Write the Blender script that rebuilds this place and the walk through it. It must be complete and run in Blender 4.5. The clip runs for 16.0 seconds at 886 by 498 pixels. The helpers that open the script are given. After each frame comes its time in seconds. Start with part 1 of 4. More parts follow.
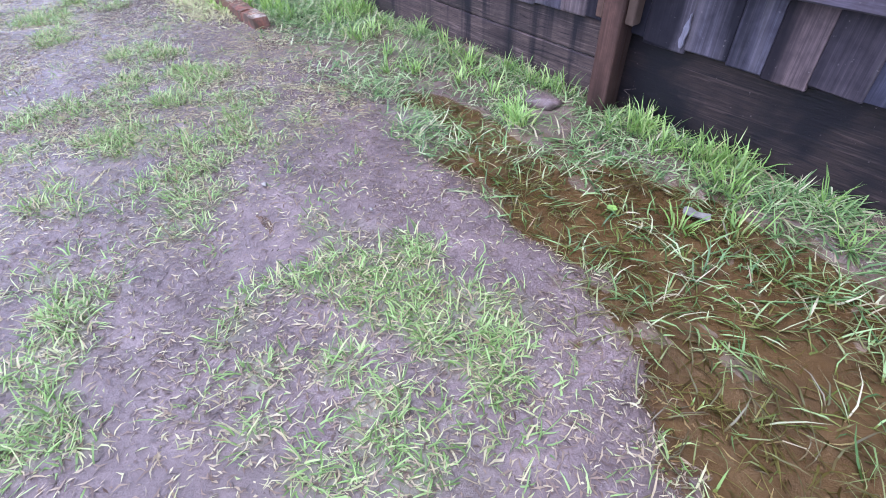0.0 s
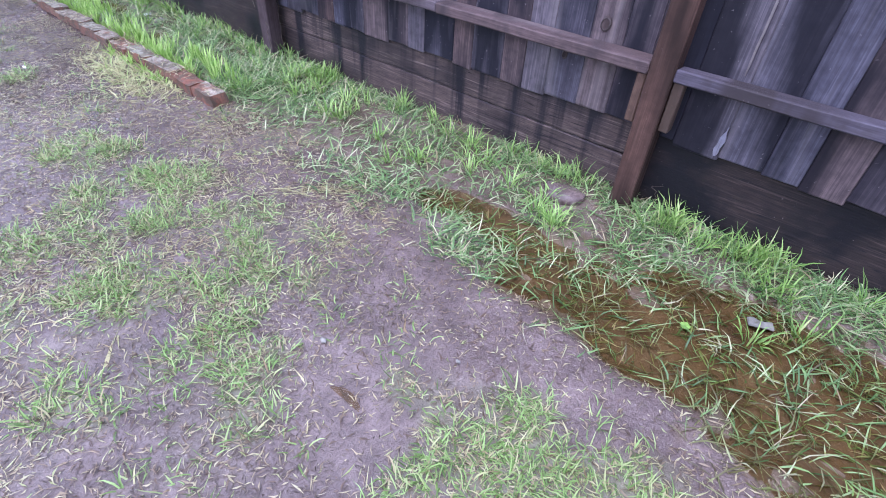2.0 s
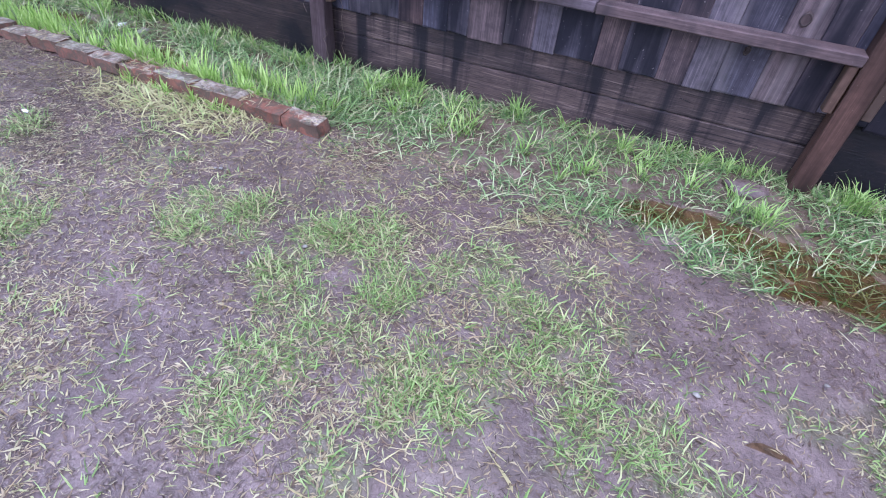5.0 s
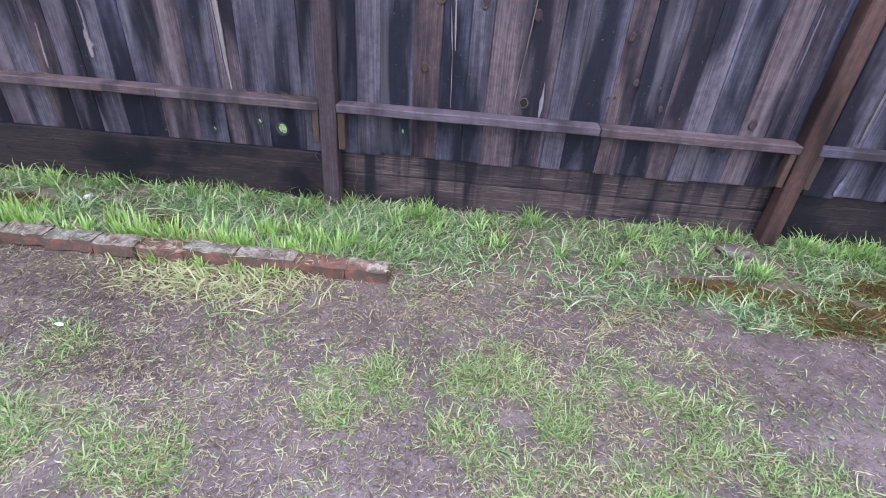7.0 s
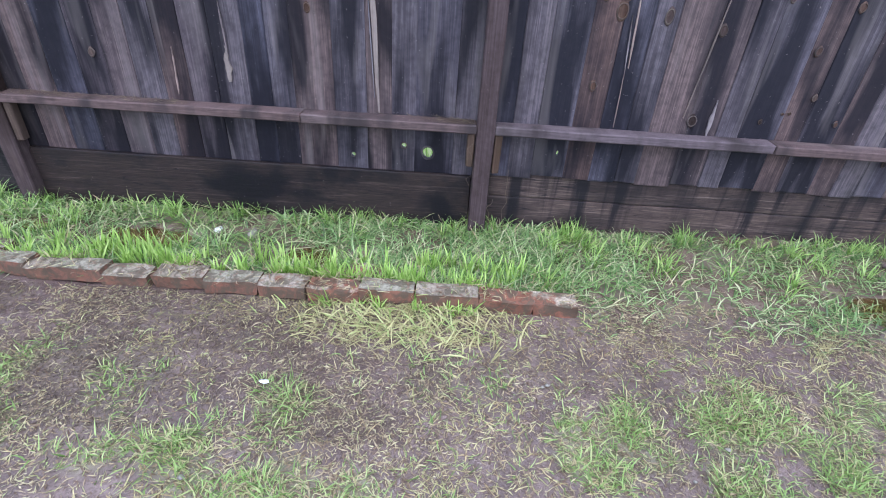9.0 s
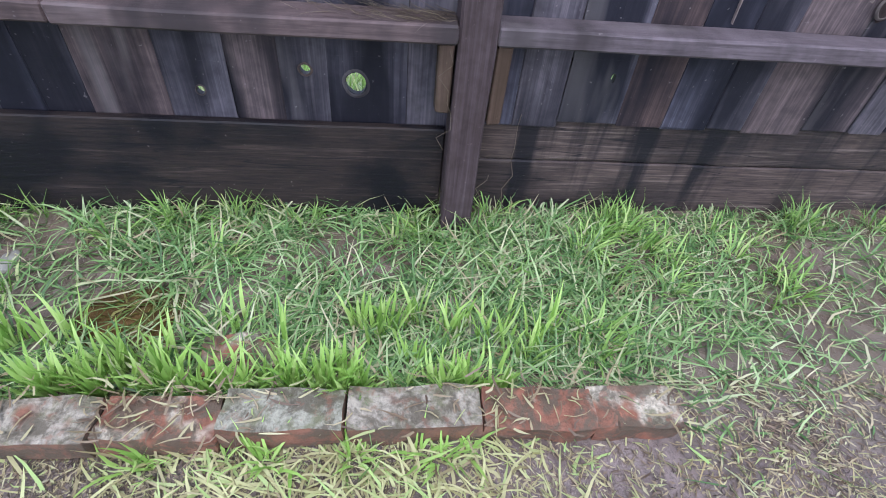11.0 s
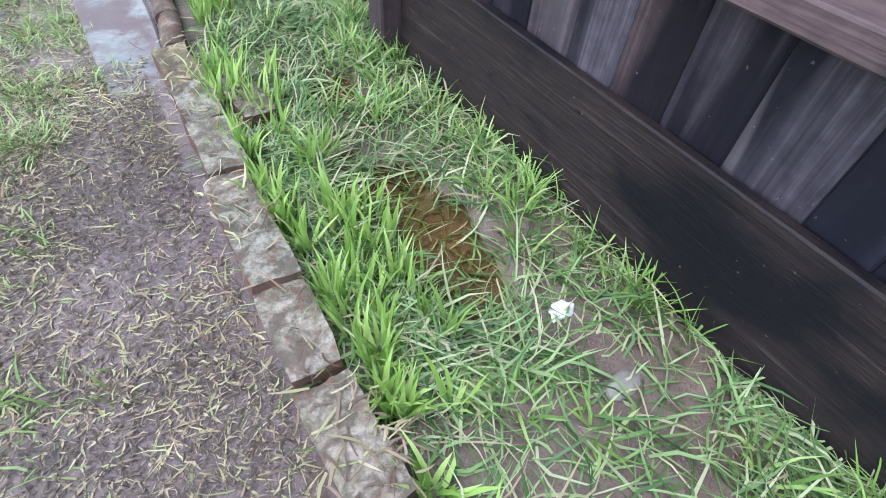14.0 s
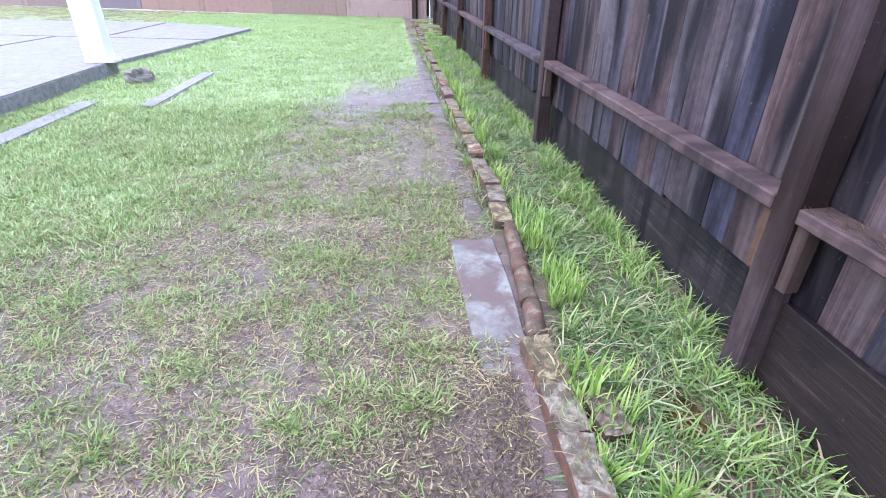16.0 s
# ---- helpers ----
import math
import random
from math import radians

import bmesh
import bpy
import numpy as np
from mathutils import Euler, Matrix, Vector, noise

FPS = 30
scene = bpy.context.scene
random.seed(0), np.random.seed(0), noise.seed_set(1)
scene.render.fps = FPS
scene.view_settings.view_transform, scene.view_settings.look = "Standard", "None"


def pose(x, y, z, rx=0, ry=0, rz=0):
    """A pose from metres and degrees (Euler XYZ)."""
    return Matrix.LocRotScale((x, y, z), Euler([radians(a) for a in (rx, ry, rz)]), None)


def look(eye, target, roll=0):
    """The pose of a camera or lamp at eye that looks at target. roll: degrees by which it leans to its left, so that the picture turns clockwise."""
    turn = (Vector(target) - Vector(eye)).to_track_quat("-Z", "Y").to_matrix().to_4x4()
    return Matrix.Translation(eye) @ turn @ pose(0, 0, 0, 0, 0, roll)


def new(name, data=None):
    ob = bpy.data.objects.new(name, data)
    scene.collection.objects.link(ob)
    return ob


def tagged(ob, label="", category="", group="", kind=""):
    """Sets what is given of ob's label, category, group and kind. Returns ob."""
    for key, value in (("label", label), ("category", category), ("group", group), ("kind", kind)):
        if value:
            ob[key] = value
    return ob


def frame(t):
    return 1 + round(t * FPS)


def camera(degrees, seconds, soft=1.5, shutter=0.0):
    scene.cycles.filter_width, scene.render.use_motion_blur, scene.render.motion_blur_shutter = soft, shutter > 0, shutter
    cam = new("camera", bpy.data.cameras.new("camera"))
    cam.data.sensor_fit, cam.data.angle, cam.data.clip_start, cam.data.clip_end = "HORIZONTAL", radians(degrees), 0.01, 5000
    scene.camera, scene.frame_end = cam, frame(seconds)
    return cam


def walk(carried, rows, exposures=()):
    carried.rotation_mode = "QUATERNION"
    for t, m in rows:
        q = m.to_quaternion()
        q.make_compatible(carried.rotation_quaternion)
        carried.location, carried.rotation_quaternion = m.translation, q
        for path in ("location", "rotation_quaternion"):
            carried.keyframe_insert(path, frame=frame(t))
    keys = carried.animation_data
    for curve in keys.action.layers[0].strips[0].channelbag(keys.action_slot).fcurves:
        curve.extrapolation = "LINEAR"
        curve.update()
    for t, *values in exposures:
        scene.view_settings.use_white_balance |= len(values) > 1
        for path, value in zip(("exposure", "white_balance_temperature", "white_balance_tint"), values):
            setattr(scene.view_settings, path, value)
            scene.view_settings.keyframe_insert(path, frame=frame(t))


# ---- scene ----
cam = camera(82.8, 16.0, soft=1.0)
PATH = [
    (0, (-1.81, -1.205, 0.955), (-0.888, 0.012, -0.336), -0.3),
    (0.5, (-1.829, -1.081, 0.989), (-0.817, 0.035, -0.326), 3.2),
    (1, (-1.881, -0.913, 1.095), (-0.805, 0.132, -0.229), 5.9),
    (1.5, (-1.924, -0.711, 1.16), (-0.768, 0.315, -0.11), 5.2),
    (2, (-1.976, -0.535, 1.221), (-0.765, 0.412, -0.059), 3.7),
    (2.5, (-2.068, -0.402, 1.235), (-0.752, 0.339, -0.075), 6.2),
    (3, (-2.084, -0.187, 1.228), (-0.753, 0.47, -0.113), 6.2),
    (3.5, (-2.121, 0.061, 1.255), (-0.763, 0.697, -0.068), 7.9),
    (4, (-2.238, 0.307, 1.249), (-0.863, 0.901, -0.076), 6.7),
    (4.5, (-2.388, 0.515, 1.164), (-1.015, 1.064, -0.183), 6.5),
    (5, (-2.464, 0.761, 1.185), (-1.053, 1.285, -0.131), 6.0),
    (5.2, (-2.503, 0.862, 1.218), (-1.041, 1.371, -0.049), 5.8),
    (7.3, (-2.705, 1.889, 1.435), (-1.004, 1.924, 0.383), 4.0),
    (7.5, (-2.722, 2.013, 1.436), (-1.01, 2.049, 0.402), 3.5),
    (8, (-2.71, 2.336, 1.453), (-0.981, 2.546, 0.469), 1.9),
    (8.5, (-2.65, 2.581, 1.443), (-0.924, 2.757, 0.448), 4.1),
    (8.7, (-2.617, 2.632, 1.438), (-0.899, 2.749, 0.422), 4.1),
    (10.8, (-1.399, 2.692, 1.102), (0.038, 2.413, -0.261), 6.1),
    (11, (-1.254, 2.69, 1.038), (0.177, 2.49, -0.345), 6.3),
    (11.5, (-1.028, 2.754, 0.94), (0.334, 2.698, -0.523), 8.1),
    (12, (-0.927, 2.883, 0.877), (0.37, 2.972, -0.643), 10.3),
    (12.5, (-0.898, 3.049, 0.815), (0.35, 3.374, -0.713), 12.4),
    (13, (-0.817, 3.223, 0.811), (0.271, 3.885, -0.731), 9.4),
    (13.5, (-0.801, 3.393, 0.806), (0.147, 4.273, -0.728), 8.1),
    (14, (-0.802, 3.552, 0.846), (-0.027, 4.613, -0.666), 5.7),
    (14.3, (-0.802, 3.628, 0.896), (-0.107, 4.81, -0.563), 3.4),
    (14.5, (-0.808, 3.673, 0.921), (-0.153, 4.944, -0.478), 3.6),
    (15, (-0.899, 3.764, 1.034), (-0.359, 5.245, -0.197), 1.7),
    (15.5, (-1.031, 3.817, 1.123), (-0.655, 5.473, 0.067), 0.2),
    (16, (-1.153, 3.837, 1.16), (-0.98, 5.579, 0.191), 0.5),
]
walk(cam, [(t, look(eye, target, roll)) for t, eye, target, roll in PATH], exposures=[(0, 1.27, 5600, 26), (3.5, 1.08, 5600, 26), (5.2, 1.02, 5550, 27), (8, 1.1, 5950, 18), (11, 0.97, 6000, 12), (13.5, 1.12, 5950, 11), (16, 1.27, 5950, 24)])

# ---- light ----
world = bpy.data.worlds.new("sky")
scene.world = world
world.use_nodes = True
wn, wl = world.node_tree.nodes, world.node_tree.links
sky = wn.new("ShaderNodeTexSky")
sky.sky_type, sky.sun_disc = "NISHITA", False
sky.sun_elevation, sky.sun_rotation = radians(40), radians(250)
sky.dust_density, sky.air_density = 3.0, 1.0
cloud = wn.new("ShaderNodeMix")
cloud.data_type = "RGBA"
cloud.inputs[0].default_value = 0.72
cloud.inputs[7].default_value = (7.9, 8.9, 11.0, 1)      # bright, even cloud cover
wl.new(sky.outputs[0], cloud.inputs[6])
wl.new(cloud.outputs[2], wn["Background"].inputs[0])
wn["Background"].inputs[1].default_value = 0.15

sun = new("sun", bpy.data.lights.new("sun", "SUN"))
sun.data.energy, sun.data.angle, sun.data.color = 1.3, radians(25), (1.0, 0.97, 0.95)
sun.matrix_world = look((-3, 3, 10), (0, 2, 0))

# ---- materials ----


class Nodes:
    """A node material with a Principled shader, and short ways to add nodes."""

    def __init__(self, name, rough=0.6, spec=0.5):
        self.mat = bpy.data.materials.new(name)
        self.mat.use_nodes = True
        self.n, self.l = self.mat.node_tree.nodes, self.mat.node_tree.links
        self.bsdf = self.n["Principled BSDF"]
        self.bsdf.inputs["Roughness"].default_value = rough
        self.bsdf.inputs["Specular IOR Level"].default_value = spec

    def put(self, value, socket):
        if isinstance(value, (int, float, tuple)):
            socket.default_value = value
        else:
            self.l.new(value, socket)

    def coords(self, scale=(1, 1, 1), shift=True):
        tc = self.n.new("ShaderNodeTexCoord")
        mp = self.n.new("ShaderNodeMapping")
        mp.inputs["Scale"].default_value = scale
        self.l.new(tc.outputs["Object"], mp.inputs[0])
        if shift:
            info = self.n.new("ShaderNodeObjectInfo")
            mul = self.n.new("ShaderNodeVectorMath")
            mul.operation = "SCALE"
            mul.inputs[0].default_value = (37.0, 53.0, 71.0)
            self.l.new(info.outputs["Random"], mul.inputs["Scale"])
            self.l.new(mul.outputs[0], mp.inputs["Location"])
        return mp.outputs[0]

    def noise(self, vec, scale, detail=4, rough=0.55, warp=0.0):
        t = self.n.new("ShaderNodeTexNoise")
        t.inputs["Scale"].default_value, t.inputs["Detail"].default_value = scale, detail
        t.inputs["Roughness"].default_value, t.inputs["Distortion"].default_value = rough, warp
        self.l.new(vec, t.inputs["Vector"])
        return t.outputs["Fac"]

    def ramp(self, fac, *stops):
        r = self.n.new("ShaderNodeValToRGB")
        while len(r.color_ramp.elements) < len(stops):
            r.color_ramp.elements.new(0.5)
        for e, (p, c) in zip(r.color_ramp.elements, stops):
            e.position = p
            e.color = (*c, 1) if isinstance(c, tuple) else (c, c, c, 1)
        self.put(fac, r.inputs[0])
        return r.outputs[0]

    def mix(self, fac, a, b, how="MIX"):
        m = self.n.new("ShaderNodeMix")
        m.data_type, m.blend_type = "RGBA", how
        for v, s in ((fac, 0), (a, 6), (b, 7)):
            self.put((*v, 1) if isinstance(v, tuple) else v, m.inputs[s])
        return m.outputs[2]

    def math(self, how, a, b=0.0):
        m = self.n.new("ShaderNodeMath")
        m.operation = how
        self.put(a, m.inputs[0]), self.put(b, m.inputs[1])
        return m.outputs[0]

    def bump(self, height, strength, dist=0.004):
        b = self.n.new("ShaderNodeBump")
        b.inputs["Strength"].default_value, b.inputs["Distance"].default_value = strength, dist
        self.l.new(height, b.inputs["Height"])
        self.l.new(b.outputs[0], self.bsdf.inputs["Normal"])

    def random(self):
        return self.n.new("ShaderNodeObjectInfo").outputs["Random"]

    def island(self):
        return self.n.new("ShaderNodeNewGeometry").outputs["Random Per Island"]

    def done(self, color, rough=None):
        self.put((*color, 1) if isinstance(color, tuple) else color, self.bsdf.inputs["Base Color"])
        if rough is not None:
            self.put(rough, self.bsdf.inputs["Roughness"])
        return self.mat


def wood(name, along, dark, mid, light, tint, rough=0.6, darkness=0.5):
    """Weathered timber: grain along one axis, dark water stains, pale worn streaks, each piece its own shade."""
    m = Nodes(name, rough, 0.12)
    fine = (120, 120, 3.0) if along == "z" else (150, 7.0, 150)
    broad = (15, 15, 1.3) if along == "z" else (11, 0.8, 11)
    grain = m.noise(m.coords(fine), 1.0, 6, 0.65, 0.4)
    streak = m.noise(m.coords(broad), 1.0, 4, 0.6, 0.3)
    stain = m.noise(m.coords((2.4, 6.0, 1.1)), 1.0, 3, 0.5)
    cells = m.noise(m.coords((28, 28, 28)), 1.0, 3)
    body = m.ramp(grain, (0.15, tuple(0.35 * v for v in mid)), (0.5, mid), (0.85, tuple((p + q) / 2 for p, q in zip(mid, light))))
    body = m.mix(0.9, body, m.ramp(m.random(), (0.0, (0.62, 0.70, 0.95)), (0.3, (1.15, 1.1, 1.15)), (0.5, (0.55, 0.56, 0.7)), (0.7, (1.2, 0.98, 0.9)), (1.0, tint)), "MULTIPLY")
    body = m.mix(m.ramp(streak, (0.58, 0.0), (0.76, 0.2 if along == "z" else 0.3)), body, light)
    body = m.mix(m.ramp(stain, (darkness - 0.06, 0.9), (darkness + 0.10, 0.0)), body, dark)
    body = m.mix(m.ramp(cells, (0.3, 0.35), (0.6, 0.0)), body, dark)
    bloom = m.noise(m.coords((7, 7, 0.8) if along == "z" else (7, 2.5, 7)), 1.0, 3, 0.55, 0.5)
    body = m.mix(m.ramp(bloom, (0.58, 0.0), (0.72, 0.32)), body, tuple(v * 0.75 for v in light))
    body = m.mix(m.ramp(m.noise(m.coords((75, 75, 75)), 1.0, 2), (0.71, 0.0), (0.76, 0.28)), body, light)
    m.bump(grain, 0.4, 0.003)
    return m.done(body, m.ramp(grain, (0.3, rough - 0.15), (0.7, rough + 0.15)))


BOARD = wood("weathered_board", "z", (0.0085, 0.009, 0.0145), (0.088, 0.080, 0.089), (0.33, 0.295, 0.29), (0.95, 0.66, 0.55), 0.6, 0.48)


def kickboard_wood(name, dark, mid, light, bands):
    """Wide plank: wavy grain lines, cracks along it, and black water stains run down from its top edge."""
    m = Nodes(name, 0.55, 0.2)
    lines = m.noise(m.coords((40, 1.5, 62)), 1.0, 4, 0.55, 1.6)
    fine = m.noise(m.coords((150, 14, 190)), 1.0, 4, 0.65)
    cloud = m.noise(m.coords((3, 2.6, 3.2)), 1.0, 4, 0.6, 0.4)
    body = m.ramp(lines, (0.28, tuple(0.5 * v for v in mid)), (0.47, mid), (0.51, tuple(0.75 * v for v in mid)), (0.56, mid), (0.75, light))
    body = m.mix(m.ramp(fine, (0.35, 0.5), (0.58, 0.0)), body, dark)
    body = m.mix(m.ramp(cloud, (0.40, 0.55 if bands else 0.9), (0.56, 0.0)), body, dark)
    if bands:
        runs = m.noise(m.coords((0.1, 8.5, 0.5), shift=False), 1.0, 5, 0.6, 0.1)
        place = m.n.new("ShaderNodeTexCoord")
        split = m.n.new("ShaderNodeSeparateXYZ")
        m.l.new(place.outputs["Object"], split.inputs[0])
        below = m.math("MULTIPLY", m.math("SUBTRACT", 0.36, split.outputs[2]), 0.28)      # the runs thin out on their way down
        body = m.mix(m.ramp(m.math("ADD", runs, below), (0.44, 0.9), (0.57, 0.0)), body, dark)
    crack = m.noise(m.coords((8, 0.9, 24)), 1.0, 2, 0.5, 0.4)
    body = m.mix(m.ramp(crack, (0.492, 0.0), (0.5, 0.9), (0.508, 0.0)), body, dark)
    body = m.mix(m.ramp(m.noise(m.coords((90, 90, 90)), 1.0, 2), (0.73, 0.0), (0.77, 0.4)), body, (0.2, 0.17, 0.16))
    m.bump(m.math("ADD", lines, fine), 0.5, 0.003)
    return m.done(body, m.ramp(cloud, (0.35, 0.4), (0.65, 0.7)))


KICK = kickboard_wood("stained_kickboard", (0.006, 0.006, 0.009), (0.032, 0.023, 0.021), (0.078, 0.056, 0.049), False)
KICK_WORN = kickboard_wood("worn_kickboard", (0.008, 0.008, 0.012), (0.090, 0.065, 0.058), (0.20, 0.155, 0.138), True)
RAIL = wood("grey_rail", "y", (0.035, 0.029, 0.031), (0.10, 0.082, 0.086), (0.22, 0.19, 0.195), (0.9, 0.78, 0.75), 0.65, 0.42)
POST = wood("brown_post", "z", (0.020, 0.013, 0.011), (0.080, 0.054, 0.046), (0.20, 0.15, 0.135), (0.85, 0.7, 0.62), 0.65, 0.38)
CLEAT = wood("pale_cleat", "z", (0.035, 0.024, 0.016), (0.105, 0.074, 0.055), (0.19, 0.145, 0.115), (0.8, 0.7, 0.6), 0.7, 0.40)
KICK_DRIP = kickboard_wood("dripped_kickboard", (0.007, 0.007, 0.010), (0.042, 0.036, 0.038), (0.12, 0.10, 0.10), True)
BLACKENED = wood("blackened_board", "z", (0.007, 0.007, 0.011), (0.080, 0.074, 0.084), (0.29, 0.26, 0.26), (0.95, 0.66, 0.56), 0.6, 0.48)
PALE = wood("bare_pale_wood", "z", (0.085, 0.076, 0.072), (0.22, 0.20, 0.195), (0.36, 0.33, 0.32), (0.9, 0.87, 0.85), 0.7, 0.42)
RIM = wood("worn_rim", "z", (0.02, 0.018, 0.018), (0.075, 0.064, 0.06), (0.18, 0.155, 0.15), (0.9, 0.85, 0.8), 0.6, 0.42)
KNOT = wood("brown_knot", "z", (0.018, 0.013, 0.013), (0.07, 0.05, 0.042), (0.2, 0.15, 0.12), (0.8, 0.6, 0.5), 0.6, 0.42)
KNOT_RING = wood("worn_knot_ring", "z", (0.03, 0.025, 0.022), (0.085, 0.070, 0.060), (0.18, 0.15, 0.125), (0.9, 0.8, 0.7), 0.6, 0.42)
FARWOOD = wood("pale_far_board", "z", (0.15, 0.105, 0.09), (0.34, 0.265, 0.235), (0.44, 0.36, 0.33), (0.85, 0.8, 0.75), 0.7, 0.3)


def ground_material():
    m = Nodes("wet_mud", 0.5, 0.5)
    c = m.coords(shift=False)
    big = m.noise(c, 1.7, 5, 0.6, 0.5)
    mid = m.noise(c, 9, 5, 0.6)
    grit = m.noise(c, 110, 5, 0.75)
    soil = m.ramp(mid, (0.3, (0.078, 0.055, 0.050)), (0.55, (0.158, 0.116, 0.107)), (0.8, (0.232, 0.178, 0.166)))
    soil = m.mix(m.ramp(grit, (0.40, 0.7), (0.50, 0.0)), soil, (0.06, 0.042, 0.040))
    soil = m.mix(m.ramp(grit, (0.68, 0.0), (0.76, 0.4)), soil, (0.36, 0.30, 0.275))
    soil = m.mix(m.ramp(m.noise(c, 3.1, 4, 0.6), (0.40, 0.7), (0.58, 0.0)), soil, (0.085, 0.06, 0.056))
    at = m.n.new("ShaderNodeAttribute")
    at.attribute_name = "turf"
    soil = m.mix(m.math("MULTIPLY", at.outputs["Fac"], 0.85), soil, m.ramp(mid, (0.3, (0.15, 0.23, 0.06)), (0.7, (0.28, 0.40, 0.12))))
    bed = m.n.new("ShaderNodeAttribute")
    bed.attribute_name = "silt"
    soil = m.mix(bed.outputs["Fac"], soil, m.ramp(mid, (0.3, (0.075, 0.05, 0.03)), (0.7, (0.15, 0.105, 0.06))))
    m.bump(m.math("ADD", m.math("MULTIPLY", mid, 2.0), grit), 0.6, 0.006)
    return m.done(soil, m.ramp(big, (0.44, 0.10), (0.64, 0.5)))


def blade_material(name, *stops, rough=0.45):
    m = Nodes(name, rough, 0.4)
    col = m.ramp(m.island(), *stops)
    c = m.coords(shift=False)
    col = m.mix(m.ramp(m.noise(c, 2.2, 3), (0.35, 0.35), (0.65, 0.0)), col, (0.5, 0.55, 0.3), "MULTIPLY")
    m.done(col)
    tr = m.n.new("ShaderNodeBsdfTranslucent")
    add = m.n.new("ShaderNodeMixShader")
    add.inputs[0].default_value = 0.3
    m.l.new(col, tr.inputs[0])
    m.l.new(m.bsdf.outputs[0], add.inputs[1])
    m.l.new(tr.outputs[0], add.inputs[2])
    m.l.new(add.outputs[0], m.n["Material Output"].inputs[0])
    return m.mat


MUD = ground_material()
FRESH = blade_material("fresh_grass", (0.0, (0.14, 0.27, 0.06)), (0.5, (0.26, 0.43, 0.11)), (0.88, (0.40, 0.56, 0.19)), (1.0, (0.50, 0.52, 0.26)))
LAWN = blade_material("lawn_grass", (0.0, (0.10, 0.165, 0.05)), (0.3, (0.19, 0.31, 0.085)), (0.6, (0.29, 0.44, 0.145)), (0.8, (0.41, 0.47, 0.22)), (0.93, (0.46, 0.41, 0.24)), (1.0, (0.27, 0.19, 0.11)))
FAR_LAWN = blade_material("thick_lawn", (0.0, (0.22, 0.37, 0.125)), (0.5, (0.37, 0.53, 0.22)), (1.0, (0.55, 0.65, 0.38)))
STREWN = blade_material("strewn_blades", (0.0, (0.22, 0.25, 0.10)), (0.3, (0.38, 0.38, 0.18)), (0.6, (0.54, 0.49, 0.28)), (0.85, (0.46, 0.36, 0.20)), (1.0, (0.2, 0.13, 0.08)))
LITTER = blade_material("old_litter", (0.0, (0.045, 0.032, 0.027)), (0.6, (0.12, 0.09, 0.07)), (0.9, (0.22, 0.18, 0.13)), (1.0, (0.38, 0.33, 0.22)))
CUT = blade_material("cut_grass", (0.0, (0.05, 0.11, 0.038)), (0.3, (0.13, 0.245, 0.08)), (0.65, (0.26, 0.40, 0.155)), (0.83, (0.46, 0.51, 0.31)), (0.94, (0.50, 0.46, 0.31)), (1.0, (0.32, 0.24, 0.15)))
DRY = blade_material("dry_clippings", (0.0, (0.10, 0.065, 0.05)), (0.3, (0.22, 0.155, 0.11)), (0.6, (0.37, 0.30, 0.19)), (0.85, (0.47, 0.43, 0.27)), (1.0, (0.32, 0.37, 0.15)))
SOAKED = blade_material("soaked_grass", (0.0, (0.07, 0.058, 0.024)), (0.5, (0.13, 0.125, 0.045)), (0.8, (0.20, 0.23, 0.085)), (1.0, (0.27, 0.30, 0.13)), rough=0.3)
STRAW = blade_material("yellow_straw", (0.0, (0.26, 0.21, 0.12)), (0.4, (0.42, 0.39, 0.20)), (0.65, (0.52, 0.51, 0.27)), (1.0, (0.30, 0.43, 0.14)))
SPROUT = blade_material("young_grass", (0.0, (0.20, 0.36, 0.07)), (0.5, (0.36, 0.55, 0.14)), (1.0, (0.50, 0.66, 0.24)))


def water_material():
    m = Nodes("brown_water")
    clear = m.n.new("ShaderNodeBsdfTransparent")
    clear.inputs[0].default_value = (0.84, 0.74, 0.56, 1)
    gloss = m.n.new("ShaderNodeBsdfGlossy")
    gloss.inputs["Roughness"].default_value = 0.03
    fres = m.n.new("ShaderNodeFresnel")
    fres.inputs[0].default_value = 1.33
    mixs = m.n.new("ShaderNodeMixShader")
    b = m.n.new("ShaderNodeBump")
    b.inputs["Strength"].default_value, b.inputs["Distance"].default_value = 0.08, 0.003
    m.l.new(m.noise(m.coords(shift=False), 14, 3), b.inputs["Height"])
    m.l.new(b.outputs[0], gloss.inputs["Normal"])
    m.l.new(fres.outputs[0], mixs.inputs[0])
    m.l.new(clear.outputs[0], mixs.inputs[1])
    m.l.new(gloss.outputs[0], mixs.inputs[2])
    m.l.new(mixs.outputs[0], m.n["Material Output"].inputs[0])
    return m.mat


WATER = water_material()


